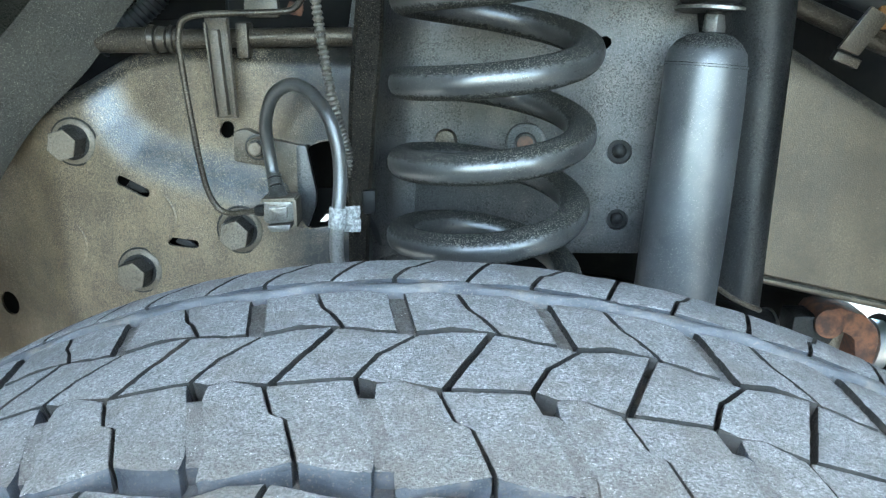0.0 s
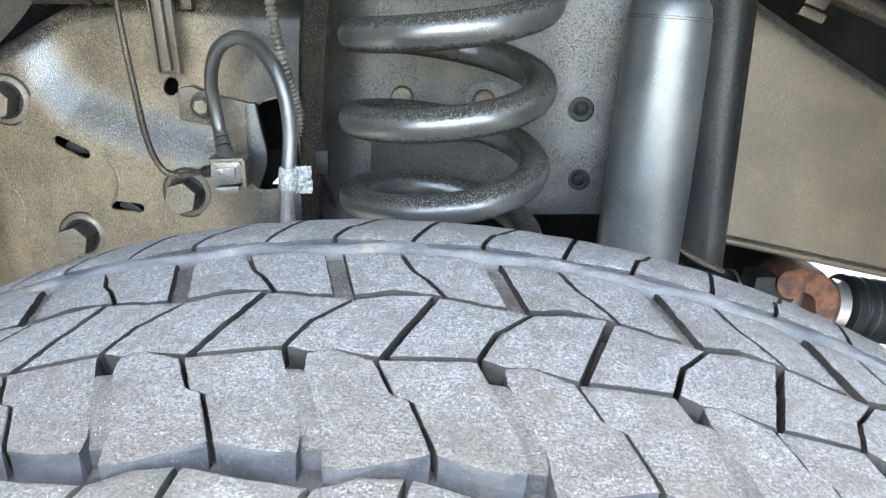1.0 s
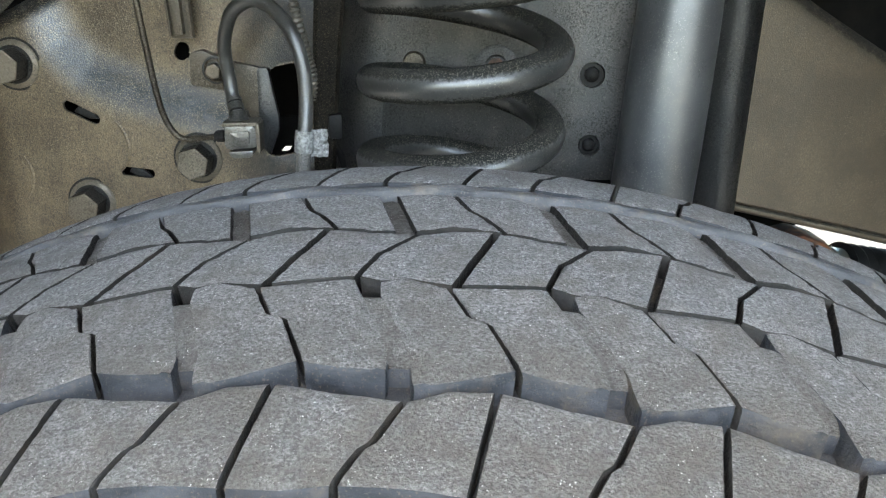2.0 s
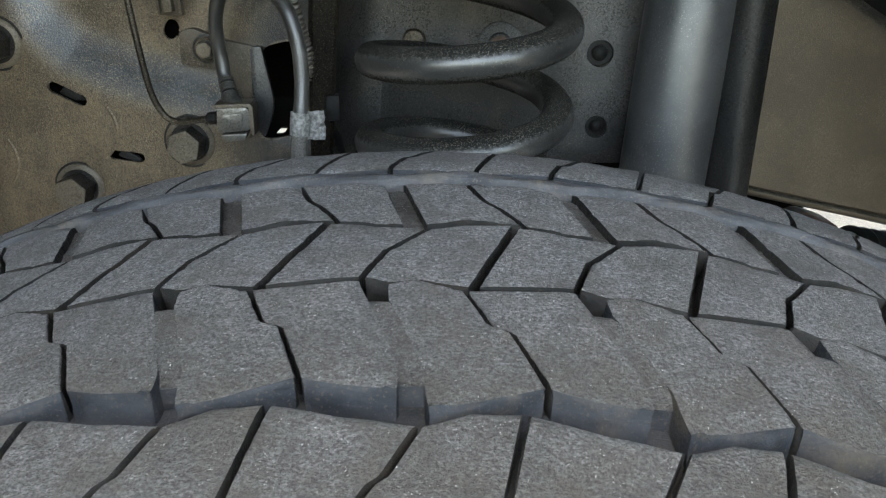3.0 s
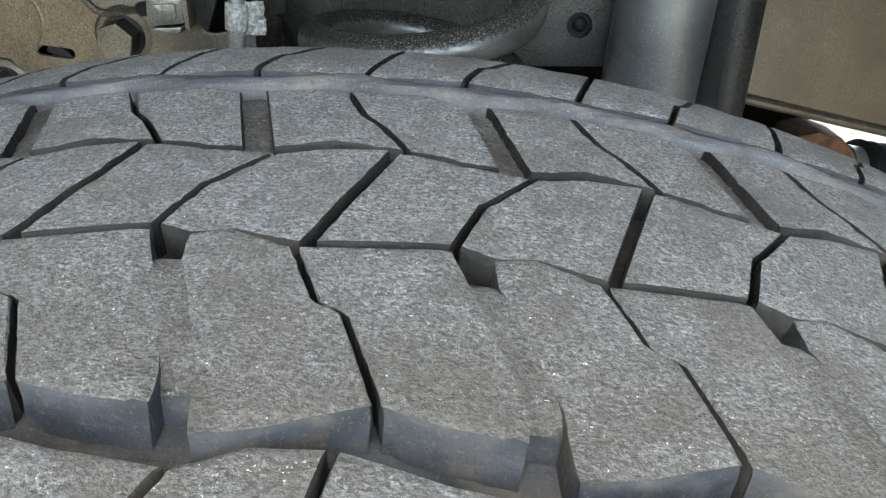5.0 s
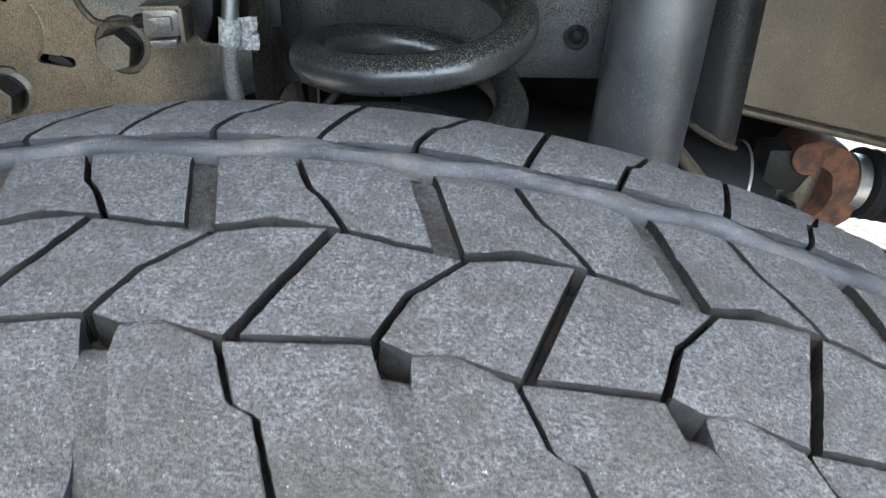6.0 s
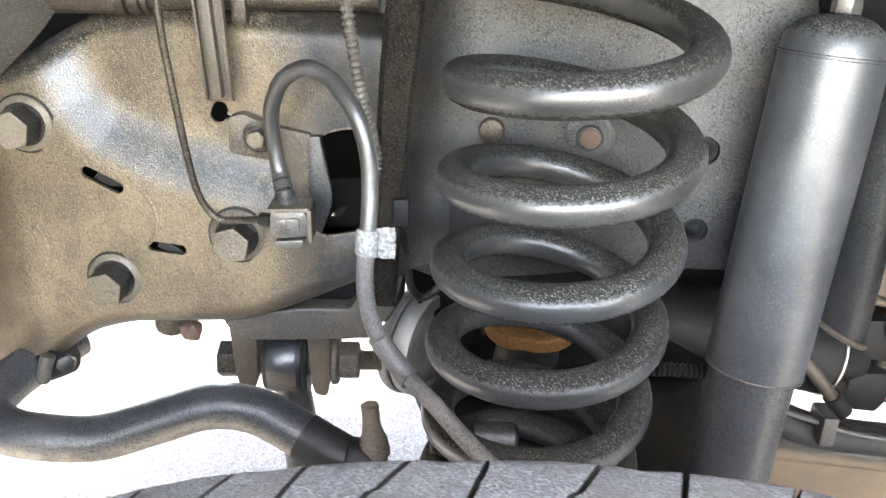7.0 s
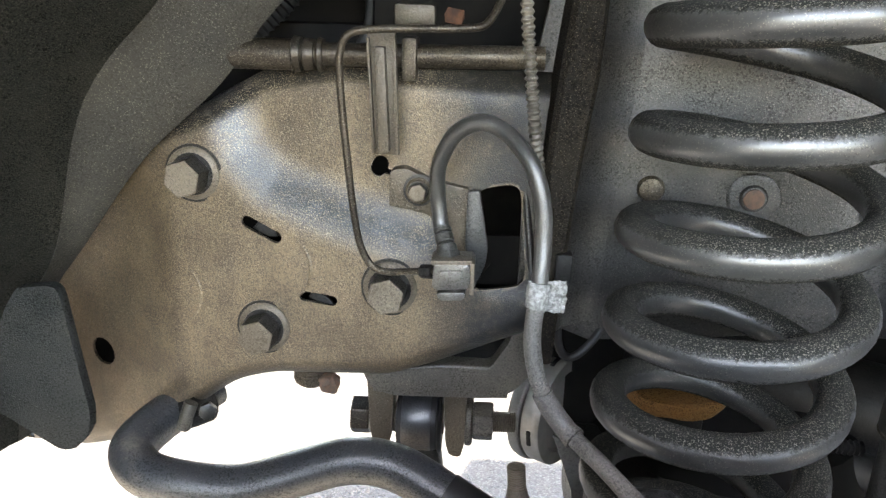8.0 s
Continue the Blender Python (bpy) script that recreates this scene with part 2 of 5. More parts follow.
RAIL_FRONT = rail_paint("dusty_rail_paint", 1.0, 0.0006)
# same dusty paint, scaled darker for the shade on the rear rail
REAR = rail_paint("dusty_shaded_rear_paint", 0.42, 0.0004, 0.25)
RUBBER, MUDDY, DISH, GROUND = worn_rubber("worn_tread_rubber"), worn_rubber("muddy_tread_rubber", 1.0), worn_rubber("dusty_dish_rubber", 0.42), gravel_ground()
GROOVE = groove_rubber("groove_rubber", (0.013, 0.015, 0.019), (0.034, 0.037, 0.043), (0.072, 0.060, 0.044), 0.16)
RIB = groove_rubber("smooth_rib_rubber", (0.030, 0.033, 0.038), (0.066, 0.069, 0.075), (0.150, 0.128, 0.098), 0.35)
# groove rubber blackened: the shade inside narrow cuts is put into the colour
SIPE = groove_rubber("shaded_cut_rubber", (0.009, 0.009, 0.009), (0.018, 0.0175, 0.017), (0.030, 0.025, 0.020), 0.12)
TOWER = coated_metal("dark_tower_paint", (0.015, 0.0152, 0.0155), (0.036, 0.035, 0.034), (0.112, 0.097, 0.080), (0.42, 0.92), 0.34, 900, 0.0006, 0.48, spec=0.8, specks=(0.24, 0.21, 0.175))
STRAP = coated_metal("dirty_brown_paint", (0.009, 0.0075, 0.006), (0.017, 0.014, 0.0105), (0.042, 0.034, 0.025), (0.52, 0.9), 0.75, 300, 0.0012, 0.8, spec=0.12, specks=(0.13, 0.107, 0.078))
COIL = grimy_paint("black_spring_paint", (0.021, 0.0210, 0.0210), (0.044, 0.0430, 0.0415), (0.012, 0.0125, 0.011), (0.17, 0.155, 0.128))
SHOCK = grimy_paint("blue_grey_shock_paint", (0.028, 0.0295, 0.032), (0.056, 0.057, 0.059), (0.013, 0.013, 0.012), (0.22, 0.21, 0.185), 0.36, (0.35, 0.85))
LEG = coated_metal("dark_bracket_paint", (0.014, 0.015, 0.016), (0.028, 0.028, 0.028), (0.10, 0.088, 0.072), (0.50, 0.90), 0.33, 600, 0.0004, 0.4, spec=0.7, specks=(0.20, 0.185, 0.155))
SHOCK_LOW = coated_metal("dark_shock_paint", (0.026, 0.027, 0.030), (0.044, 0.044, 0.045), (0.10, 0.090, 0.074), (0.46, 0.85), 0.36, 600, 0.0004, 0.42, spec=0.8, specks=(0.15, 0.14, 0.12))
BLACK = coated_metal("black_underbody_paint", (0.008, 0.008, 0.008), (0.015, 0.0145, 0.014), (0.035, 0.030, 0.024), (0.5, 0.9), 0.5, 300, 0.0006, 0.3, spec=0.25, specks=(0.055, 0.049, 0.040))
# underside: tan dust, made paler in colour to stand for ground bounce
BARP = coated_metal("sway_bar_paint", (0.024, 0.027, 0.032), (0.046, 0.048, 0.050), (0.38, 0.318, 0.235), (0.55, 0.95), 0.34, 700, 0.0004, 0.45, -0.95, spec=0.8, specks=(0.20, 0.18, 0.15))
LINKP = coated_metal("mottled_bracket_paint", (0.062, 0.055, 0.046), (0.105, 0.093, 0.076), (0.16, 0.138, 0.106), (0.4, 0.8), 0.42, 500, 0.0006, 0.5, specks=(0.25, 0.225, 0.18))
BUSHP = coated_metal("worn_bush_steel", (0.012, 0.014, 0.018), (0.022, 0.025, 0.030), (0.11, 0.078, 0.050), (0.60, 0.95), 0.30, 600, 0.0004, 0.3, -0.95, spec=0.9, specks=(0.12, 0.11, 0.09))
BOLT_FACE = coated_metal("dusty_bolt_face", (0.12, 0.098, 0.071), (0.19, 0.155, 0.115), (0.22, 0.181, 0.134), (0.4, 0.8), 0.42, 500, 0.0006, 0.3, metal=0.3)
BOLT = coated_metal("dull_bolt_steel", (0.070, 0.058, 0.043), (0.135, 0.112, 0.084), (0.18, 0.148, 0.108), (0.4, 0.8), 0.38, 500, 0.0006, 0.3, metal=0.35)
TUBEM = coated_metal("stained_tube_steel", (0.034, 0.027, 0.020), (0.080, 0.065, 0.048), (0.125, 0.100, 0.070), (0.42, 0.8), 0.34, 500, 0.0006, 0.45, metal=0.55)
WASHER = coated_metal("dark_washer_steel", (0.011, 0.010, 0.009), (0.022, 0.020, 0.018), (0.055, 0.046, 0.036), (0.48, 0.85), 0.34, 500, 0.0003, 0.4, spec=0.4, specks=(0.10, 0.082, 0.060))
ZINC = coated_metal("dirty_zinc_fitting", (0.085, 0.082, 0.076), (0.23, 0.222, 0.208), (0.12, 0.102, 0.080), (0.45, 0.8), 0.28, 500, 0.0005, 0.3, metal=0.7)
SHIELD = coated_metal("dull_shield_steel", (0.19, 0.185, 0.172), (0.28, 0.272, 0.255), (0.12, 0.092, 0.078), (0.5, 0.8), 0.42, 300, 0.0003, 0.25, metal=0.4)
DISC = plain("worn_disc_steel", (0.34, 0.315, 0.275), (0.52, 0.49, 0.44), 30, 0.36, 0.6)
STEEL = plain("bare_steel", (0.45, 0.44, 0.42), (0.62, 0.60, 0.57), 60, 0.32, 0.9)
HOSE = coated_metal("hose_rubber", (0.030, 0.029, 0.027), (0.050, 0.047, 0.043), (0.13, 0.12, 0.105), (0.48, 0.90), 0.29, 1100, 0.0005, 0.16, spec=1.0, specks=(0.26, 0.24, 0.20))
HOSE_DUSTY = coated_metal("dusty_braided_hose", (0.085, 0.080, 0.073), (0.13, 0.121, 0.110), (0.20, 0.18, 0.155), (0.4, 0.8), 0.45, 1100, 0.0008, 0.4, spec=0.6)
CONDUIT = coated_metal("dusty_ribbed_conduit", (0.055, 0.048, 0.038), (0.11, 0.097, 0.078), (0.21, 0.185, 0.15), (0.42, 0.8), 0.42, 900, 0.0004, 0.35)
BRACKET = coated_metal("brown_bracket_paint", (0.058, 0.045, 0.031), (0.098, 0.077, 0.053), (0.155, 0.122, 0.082), (0.40, 0.85), 0.40, 700, 0.0007, 0.35, metal=0.2)
TAPE = plain("grey_marking_tape", (0.13, 0.126, 0.118), (0.36, 0.352, 0.336), 420, 0.6, 0.0, 0.6, 0.0004, 500)
LINER = coated_metal("felt_wheel_liner", (0.0165, 0.0162, 0.0125), (0.026, 0.0245, 0.0185), (0.044, 0.040, 0.030), (0.35, 0.85), 0.85, 900, 0.0040, 0.8, spec=0.2, specks=(0.12, 0.11, 0.085))
# dusty flange; the light it catches is put into the colour
FLANGE = coated_metal("lit_dusty_flange", (0.023, 0.020, 0.0155), (0.037, 0.0325, 0.0245), (0.056, 0.0485, 0.0365), (0.35, 0.80), 0.6, 900, 0.0010, 0.3, spec=0.4)
FLAP = coated_metal("black_moulded_flap", (0.012, 0.0135, 0.0125), (0.022, 0.0235, 0.0215), (0.050, 0.048, 0.042), (0.42, 0.85), 0.6, 800, 0.0012, 0.5, spec=0.35, specks=(0.09, 0.09, 0.08))
RUST = coated_metal("orange_rust", (0.17, 0.082, 0.026), (0.30, 0.150, 0.050), (0.10, 0.052, 0.020), (0.50, 0.80), 0.70, 300, 0.0014, 0.55, spec=0.2, specks=(0.34, 0.19, 0.07))
RUST_RED = plain("red_brown_rust", (0.050, 0.023, 0.014), (0.175, 0.074, 0.038), 70, 0.75, 0.0, 0.7, 0.0006, 300)
RUST_DULL = plain("dull_brown_rust", (0.075, 0.050, 0.038), (0.165, 0.092, 0.060), 160, 0.7, 0.0, 0.6, 0.0005, 300)
RUBBER_BLACK = plain("black_moulded_rubber", (0.009, 0.009, 0.0095), (0.022, 0.0215, 0.021), 40, 0.45, spec=0.4)
ARM = plain("dusty_tan_paint", (0.085, 0.060, 0.038), (0.145, 0.103, 0.066), 12, 0.7)
BODY = plain("dark_body_paint", (0.03, 0.03, 0.032), (0.04, 0.04, 0.042), 10, 0.3)
# near-black for unlit depths: the shade is put into the colour
UNLIT_BLACK = plain("unlit_black", (0.006, 0.006, 0.006), (0.016, 0.0145, 0.0125), 18, 0.8, spec=0.08)


# ---- building helpers ----
WHERE = {}


def thing(name, at, label, category, group="", kind=""):
    """An empty at the base of a thing, tagged."""
    ob = new(name)
    ob.empty_display_size = 0.02
    ob.location = at
    WHERE[ob] = Matrix.Translation(at)
    return tagged(ob, label, category, group, kind)


def mesh_of(name, bm, materials, smooth=True):
    me = bpy.data.meshes.new(name)
    bmesh.ops.recalc_face_normals(bm, faces=bm.faces)
    bm.to_mesh(me)
    bm.free()
    for m in materials if isinstance(materials, (list, tuple)) else [materials]:
        me.materials.append(m)
    if smooth:
        me.shade_smooth()
        me.set_sharp_from_angle(angle=radians(38))
    return me


def part(name, bm, material, parent, label="", smooth=True):
    """One mesh under a thing or a part; bm is in world metres."""
    m = WHERE[parent]
    bm.transform(m.inverted())
    ob = new(name, mesh_of(name, bm, material, smooth))
    ob.parent = parent
    WHERE[ob] = m
    return tagged(ob, label)


def solo(name, bm, material, label, category, kind="", smooth=True):
    ob = new(name, mesh_of(name, bm, material, smooth))
    WHERE[ob] = Matrix.Identity(4)
    return tagged(ob, label, category, "", kind)


def along(a, b):
    """A pose whose z runs from a to b."""
    a, b = Vector(a), Vector(b)
    return Matrix.Translation(a) @ (b - a).to_track_quat("Z", "Y").to_matrix().to_4x4()


def lathe(profile, m=Matrix.Identity(4), seg=32, bm=None):
    """A turned solid: profile of (radius, z), closed to the axis at both ends."""
    bm = bm or bmesh.new()
    rings = []
    for r, z in profile:
        rings.append([bm.verts.new(m @ Vector((r * math.cos(2 * math.pi * i / seg), r * math.sin(2 * math.pi * i / seg), z))) for i in range(seg)])
    for a, b in zip(rings, rings[1:]):
        for i in range(seg):
            bm.faces.new((a[i], a[(i + 1) % seg], b[(i + 1) % seg], b[i]))
    bm.faces.new(list(reversed(rings[0])))
    bm.faces.new(rings[-1])
    return bm


def smooth_path(points, steps=8):
    """A Catmull-Rom line through the points."""
    p = [Vector(q) for q in points]
    p = [2 * p[0] - p[1], *p, 2 * p[-1] - p[-2]]
    out = []
    for a, b, c, d in zip(p, p[1:], p[2:], p[3:]):
        for i in range(steps):
            t = i / steps
            out.append(0.5 * (2 * b + (c - a) * t + (2 * a - 5 * b + 4 * c - d) * t * t + (3 * b - a - 3 * c + d) * t ** 3))
    return out + [p[-2]]


def sweep(path, radius, seg=16, bm=None, wave=None):
    """A round bar along a path; radius is a number or a function of 0..1."""
    bm = bm or bmesh.new()
    n = len(path)
    way = [(path[min(i + 1, n - 1)] - path[max(i - 1, 0)]).normalized() for i in range(n)]
    side = way[0].orthogonal().normalized()
    rings = []
    for i in range(n):
        side = (side - way[i] * side.dot(way[i])).normalized()
        other = way[i].cross(side)
        r = radius(i / (n - 1)) if callable(radius) else radius
        rings.append([bm.verts.new(path[i] + r * (math.cos(2 * math.pi * k / seg) * side + math.sin(2 * math.pi * k / seg) * other)) for k in range(seg)])
    for a, b in zip(rings, rings[1:]):
        for k in range(seg):
            bm.faces.new((a[k], a[(k + 1) % seg], b[(k + 1) % seg], b[k]))
    bm.faces.new(list(reversed(rings[0])))
    bm.faces.new(rings[-1])
    return bm


def rounded(bm, size, segments=2):
    edges = [e for e in bm.edges if len(e.link_faces) == 2 and e.calc_face_angle(0) > 0.5]
    bmesh.ops.bevel(bm, geom=edges, offset=size, segments=segments, profile=0.6, affect="EDGES", clamp_overlap=True)
    return bm


def prism(outline, m, depth, bevel=0.0):
    """An outline of (x, y) pushed out along z by depth, at the pose m."""
    bm = bmesh.new()
    low = [bm.verts.new(m @ Vector((x, y, 0))) for x, y in outline]
    high = [bm.verts.new(m @ Vector((x, y, depth))) for x, y in outline]
    bm.faces.new(list(reversed(low)))
    bm.faces.new(high)
    for i in range(len(low)):
        j = (i + 1) % len(low)
        bm.faces.new((low[i], low[j], high[j], high[i]))
    bmesh.ops.recalc_face_normals(bm, faces=bm.faces)
    return rounded(bm, bevel) if bevel else bm


def block(lo, hi, bevel=0.002):
    (x0, y0, z0), (x1, y1, z1) = lo, hi
    return prism([(x0, y0), (x1, y0), (x1, y1), (x0, y1)], Matrix.Translation((0, 0, z0)), z1 - z0, bevel)


FACE = Matrix(((1, 0, 0, 0), (0, 0, 1, 0), (0, 1, 0, 0), (0, 0, 0, 1)))  # (x, z, depth inwards) to world


def plate(outline, y, thick, bevel=0.0015, m=Matrix.Identity(4)):
    """An upright plate: outline of (x, z) with its front at y."""
    return prism(outline, m @ Matrix.Translation((0, y, 0)) @ FACE, thick, bevel)


def hexagon(r):
    return [(r * math.cos(math.pi * i / 3 + 0.3), r * math.sin(math.pi * i / 3 + 0.3)) for i in range(6)]


def cut(bm, cutters, name="cut"):
    """bm with the solids of cutters taken away."""
    me = bpy.data.meshes.new(name)
    bmesh.ops.recalc_face_normals(bm, faces=bm.faces)
    bm.to_mesh(me)
    bm.free()
    ob = new(name, me)
    tools = []
    for c in cutters:
        cm = bpy.data.meshes.new(name)
        bmesh.ops.recalc_face_normals(c, faces=c.faces)
        c.to_mesh(cm)
        c.free()
        t = new(name, cm)
        tools.append(t)
        b = ob.modifiers.new("b", "BOOLEAN")
        b.object, b.operation, b.solver = t, "DIFFERENCE", "EXACT"
    done = bpy.data.meshes.new_from_object(ob.evaluated_get(bpy.context.evaluated_depsgraph_get()))
    out = bmesh.new()
    out.from_mesh(done)
    for o in (ob, *tools):
        bpy.data.objects.remove(o)
    return out


def bolt(parent, at, way, r=0.0152, head=0.0205, washer=0.0212, name="bolt"):
    """A hexagon bolt on a flange: dusty flange and face, dark flanks, shade painted as dark rings; at lies on the
    plate, way points out of it.
    """
    m = along(at, Vector(at) + Vector(way))
    w = part("bolt", lathe([(washer, -0.001), (washer, 0.0018), (washer - 0.0016, 0.0034), (washer * 0.80, 0.0040), (washer * 0.76, 0.0030)], m, 36), BOLT_FACE, parent)
    # both dark rings stand in for the shade round flange and hexagon
    part("seat_ring", lathe([(washer + 0.0022, -0.002), (washer + 0.0020, 0.0005), (washer, 0.0008)], m, 36), WASHER, w, "dark ring standing in for the shade round the flange")
    part("groove_ring", lathe([(washer * 0.80, 0.0032), (washer * 0.79, 0.0042), (r * 0.6, 0.0044)], m, 32), WASHER, w)
    bm = prism(hexagon(r), m @ Matrix.Translation((0, 0, 0.0035)), head, 0.0012)
    part("head", bm, WASHER, w, "dark hexagon flanks", False)
    part("head_face", prism(hexagon(r * 0.985), m @ Matrix.Translation((0, 0, head + 0.0018)), 0.0026, 0.0013), BOLT_FACE, w, "dusty head face", False)
    return w


# ---- ground ----
bm = bmesh.new()
N = 24
for i in range(N + 1):
    for j in range(N + 1):
        x, y = [60 * (k / N * 2 - 1) ** 3 for k in (i, j)]
        bm.verts.new((x, y + 1, 0))
bm.verts.ensure_lookup_table()
for i in range(N):
    for j in range(N):
        a = i * (N + 1) + j
        bm.faces.new([bm.verts[k] for k in (a, a + N + 1, a + N + 2, a + 1)])
bmesh.ops.scale(bm, vec=(20, 20, 1), verts=[v for v in bm.verts if abs(v.co.x) > 59 or abs(v.co.y - 1) > 59])
solo("ground", bm, GROUND, "pale gravel ground, far side darkened to offset the sun", "ground", "structure")

# ---- frame rail with its window, slots and bolts ----
def rail_y(x):
    bend = max(0.0, -0.36 - x)  # the front end swings inwards
    return 0.738 - 0.12 * (x + 0.19) + 0.40 * bend * bend / (bend + 0.03)


def soft_line(points, x, w=0.010):
    xs, zs = zip(*points)
    return float(np.mean([np.interp(x + d, xs, zs) for d in np.linspace(-w, w, 7)]))


RAIL_TOP = [(-0.66, 0.74), (-0.47, 0.83), (-0.40, 0.858), (-0.349, 0.874), (-0.318, 0.893), (-0.289, 0.909), (-0.226, 0.920), (-0.177, 0.918), (0, 0.914)]
RAIL_LOW = [(-0.66, 0.498), (-0.594, 0.517), (-0.500, 0.544), (-0.430, 0.578), (-0.379, 0.616), (-0.349, 0.640), (-0.323, 0.660), (-0.289, 0.671), (-0.190, 0.680), (-0.155, 0.694), (-0.095, 0.723), (-0.05, 0.742), (0, 0.75)]
LEDGE = [(-0.335, 0.95), (-0.318, 0.880), (-0.306, 0.845), (-0.283, 0.822), (-0.244, 0.807), (-0.183, 0.790), (-0.150, 0.782), (-0.10, 0.770), (0, 0.76)]


def rail_recess(x, z):
    """The pressed-in upper field of the rail: 0 below the ledge, 1 above it."""
    best = 9.0
    for (x0, z0), (x1, z1) in zip(LEDGE, LEDGE[1:]):
        dx, dz = x1 - x0, z1 - z0
        k = min(max(((x - x0) * dx + (z - z0) * dz) / (dx * dx + dz * dz), 0), 1)
        d = math.hypot(x - x0 - k * dx, z - z0 - k * dz)
        if d < abs(best):
            best = math.copysign(d, dx * (z - z0) - dz * (x - x0))
    t = min(max(best / 0.058 + 0.5, 0), 1)
    return t * t * (3 - 2 * t)


def rail_solid():
    bm = bmesh.new()
    nx, nv, deep = 110, 70, 0.065
    worn = bm.verts.layers.float.new("crease_sheen")
    bared = bm.verts.layers.float.new("bare")
    cols = []
    for i in range(nx + 1):
        x = -0.64 + 0.575 * i / nx
        top, low, y = soft_line(RAIL_TOP, x), soft_line(RAIL_LOW, x) - 0.018, rail_y(x)
        ring, sheen, bare = [], [], []
        for j in range(nv + 1):
            z = low + (top - low) * j / nv
            e = min(z - low, 0.024) / 0.024
            f = min(top - z, 0.026) / 0.026
            back = 0.034 * (1 - math.sqrt(1 - (1 - e) ** 2)) + 0.026 * (1 - math.sqrt(1 - (1 - f) ** 2))
            k = rail_recess(x, z)
            ring.append((x, y + 0.015 * k + back, z))
            # mask of the painted sheen, strongest midway across the crease
            sheen.append(4 * k * (1 - k) * min(1, max(0, (x + 0.345) / 0.02)) * min(1, max(0, (-0.12 - x) / 0.04)))
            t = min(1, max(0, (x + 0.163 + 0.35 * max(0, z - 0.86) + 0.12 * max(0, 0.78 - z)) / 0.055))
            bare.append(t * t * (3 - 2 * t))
        ring += [(x, y + deep, top), (x, y + deep, top - 0.004)]
        ring += [(x, py + 0.004, min(max(pz, low + 0.004), top - 0.004)) for _, py, pz in reversed(ring[: nv + 1])]
        ring += [(x, y + deep, low + 0.004), (x, y + deep, low)]
        cols.append([bm.verts.new(v) for v in ring])
        for v, r, k in zip(cols[-1], sheen + [0] * (nv + 5), bare + [0] * (nv + 5)):
            v[worn], v[bared] = r, k
    k = len(cols[0])
    for a, b in zip(cols, cols[1:]):
        for j in range(k):
            bm.faces.new((a[j], b[j], b[(j + 1) % k], a[(j + 1) % k]))
    bm.faces.new(cols[0])
    bm.faces.new(list(reversed(cols[-1])))
    return bm


def slot(x0, z0, x1, z1, r, deep=0.03):
    """A cutter with round ends from (x0, z0) to (x1, z1)."""
    a = math.atan2(z1 - z0, x1 - x0)
    pts = [(x1 + r * math.cos(a + t), z1 + r * math.sin(a + t)) for t in np.linspace(-1.57, 1.57, 8)]
    pts += [(x0 + r * math.cos(a + t), z0 + r * math.sin(a + t)) for t in np.linspace(1.57, 4.71, 8)]
    return plate(pts, rail_y(x0) - 0.03, 0.03 + deep, 0)


def rail_front(x, z):
    return rail_y(x) + 0.015 * rail_recess(x, z)


def rail_liner():
    """The inner wall that follows the bent front end of the rail, near-black for the shade inside."""
    bm = bmesh.new()
    rows = []
    for i in range(13):
        x = -0.63 + 0.26 * i / 12
        y = rail_y(x) + 0.056
        rows.append([bm.verts.new((x, y + d, z)) for d, z in ((0, soft_line(RAIL_LOW, x) + 0.004), (0, soft_line(RAIL_TOP, x) - 0.01), (0.003, soft_line(RAIL_TOP, x) - 0.01), (0.003, soft_line(RAIL_LOW, x) + 0.004))])
    for a, b in zip(rows, rows[1:]):
        for k in range(4):
            bm.faces.new((a[k], a[(k + 1) % 4], b[(k + 1) % 4], b[k]))
    bm.faces.new(rows[0]), bm.faces.new(rows[-1])
    return bm


RAIL_BACK = RAIL_TOP[1:] + [(-0.062, 0.90), (-0.062, 0.735)] + RAIL_LOW[-4:1:-1]
rail = thing("frame_rail", (-0.3, 0.76, 0.6), "dusty tan-grey pressed steel frame rail with bolts and slots", "vehicle frame")
def round_corners(outline, r, steps=4):
    """The outline with each corner turned into a small arc."""
    out = []
    for a, b, c in zip(outline[-1:] + outline[:-1], outline, outline[1:] + outline[:1]):
        a, b, c = Vector(a), Vector(b), Vector(c)
        p, q = b + (a - b).normalized() * min(r, (a - b).length / 2), b + (c - b).normalized() * min(r, (c - b).length / 2)
        for i in range(steps + 1):
            t = i / steps
            out.append(tuple((1 - t) ** 2 * p + 2 * t * (1 - t) * b + t * t * q))
    return out


window = round_corners([(-0.123, 0.827), (-0.091, 0.834), (-0.083, 0.758), (-0.125, 0.750), (-0.128, 0.79)], 0.011)
solid = cut(rail_solid(), [
    plate(window, 0.66, 0.3, 0), slot(-0.4545, 0.651, -0.454, 0.651, 0.0130, 0.03), slot(-0.585, 0.530, -0.582, 0.524, 0.012, 0.03), slot(-0.302, 0.792, -0.279, 0.781, 0.0048, 0.04),
    slot(-0.257, 0.734, -0.234, 0.732, 0.0042, 0.04), slot(-0.199, 0.838, -0.197, 0.842, 0.0062, 0.03), slot(-0.197, 0.838, -0.185, 0.834, 0.0022, 0.03)])
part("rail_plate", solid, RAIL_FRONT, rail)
# both inner walls are painted near-black to stand for the shade inside
part("rail_inner", rail_liner(), UNLIT_BLACK, rail)
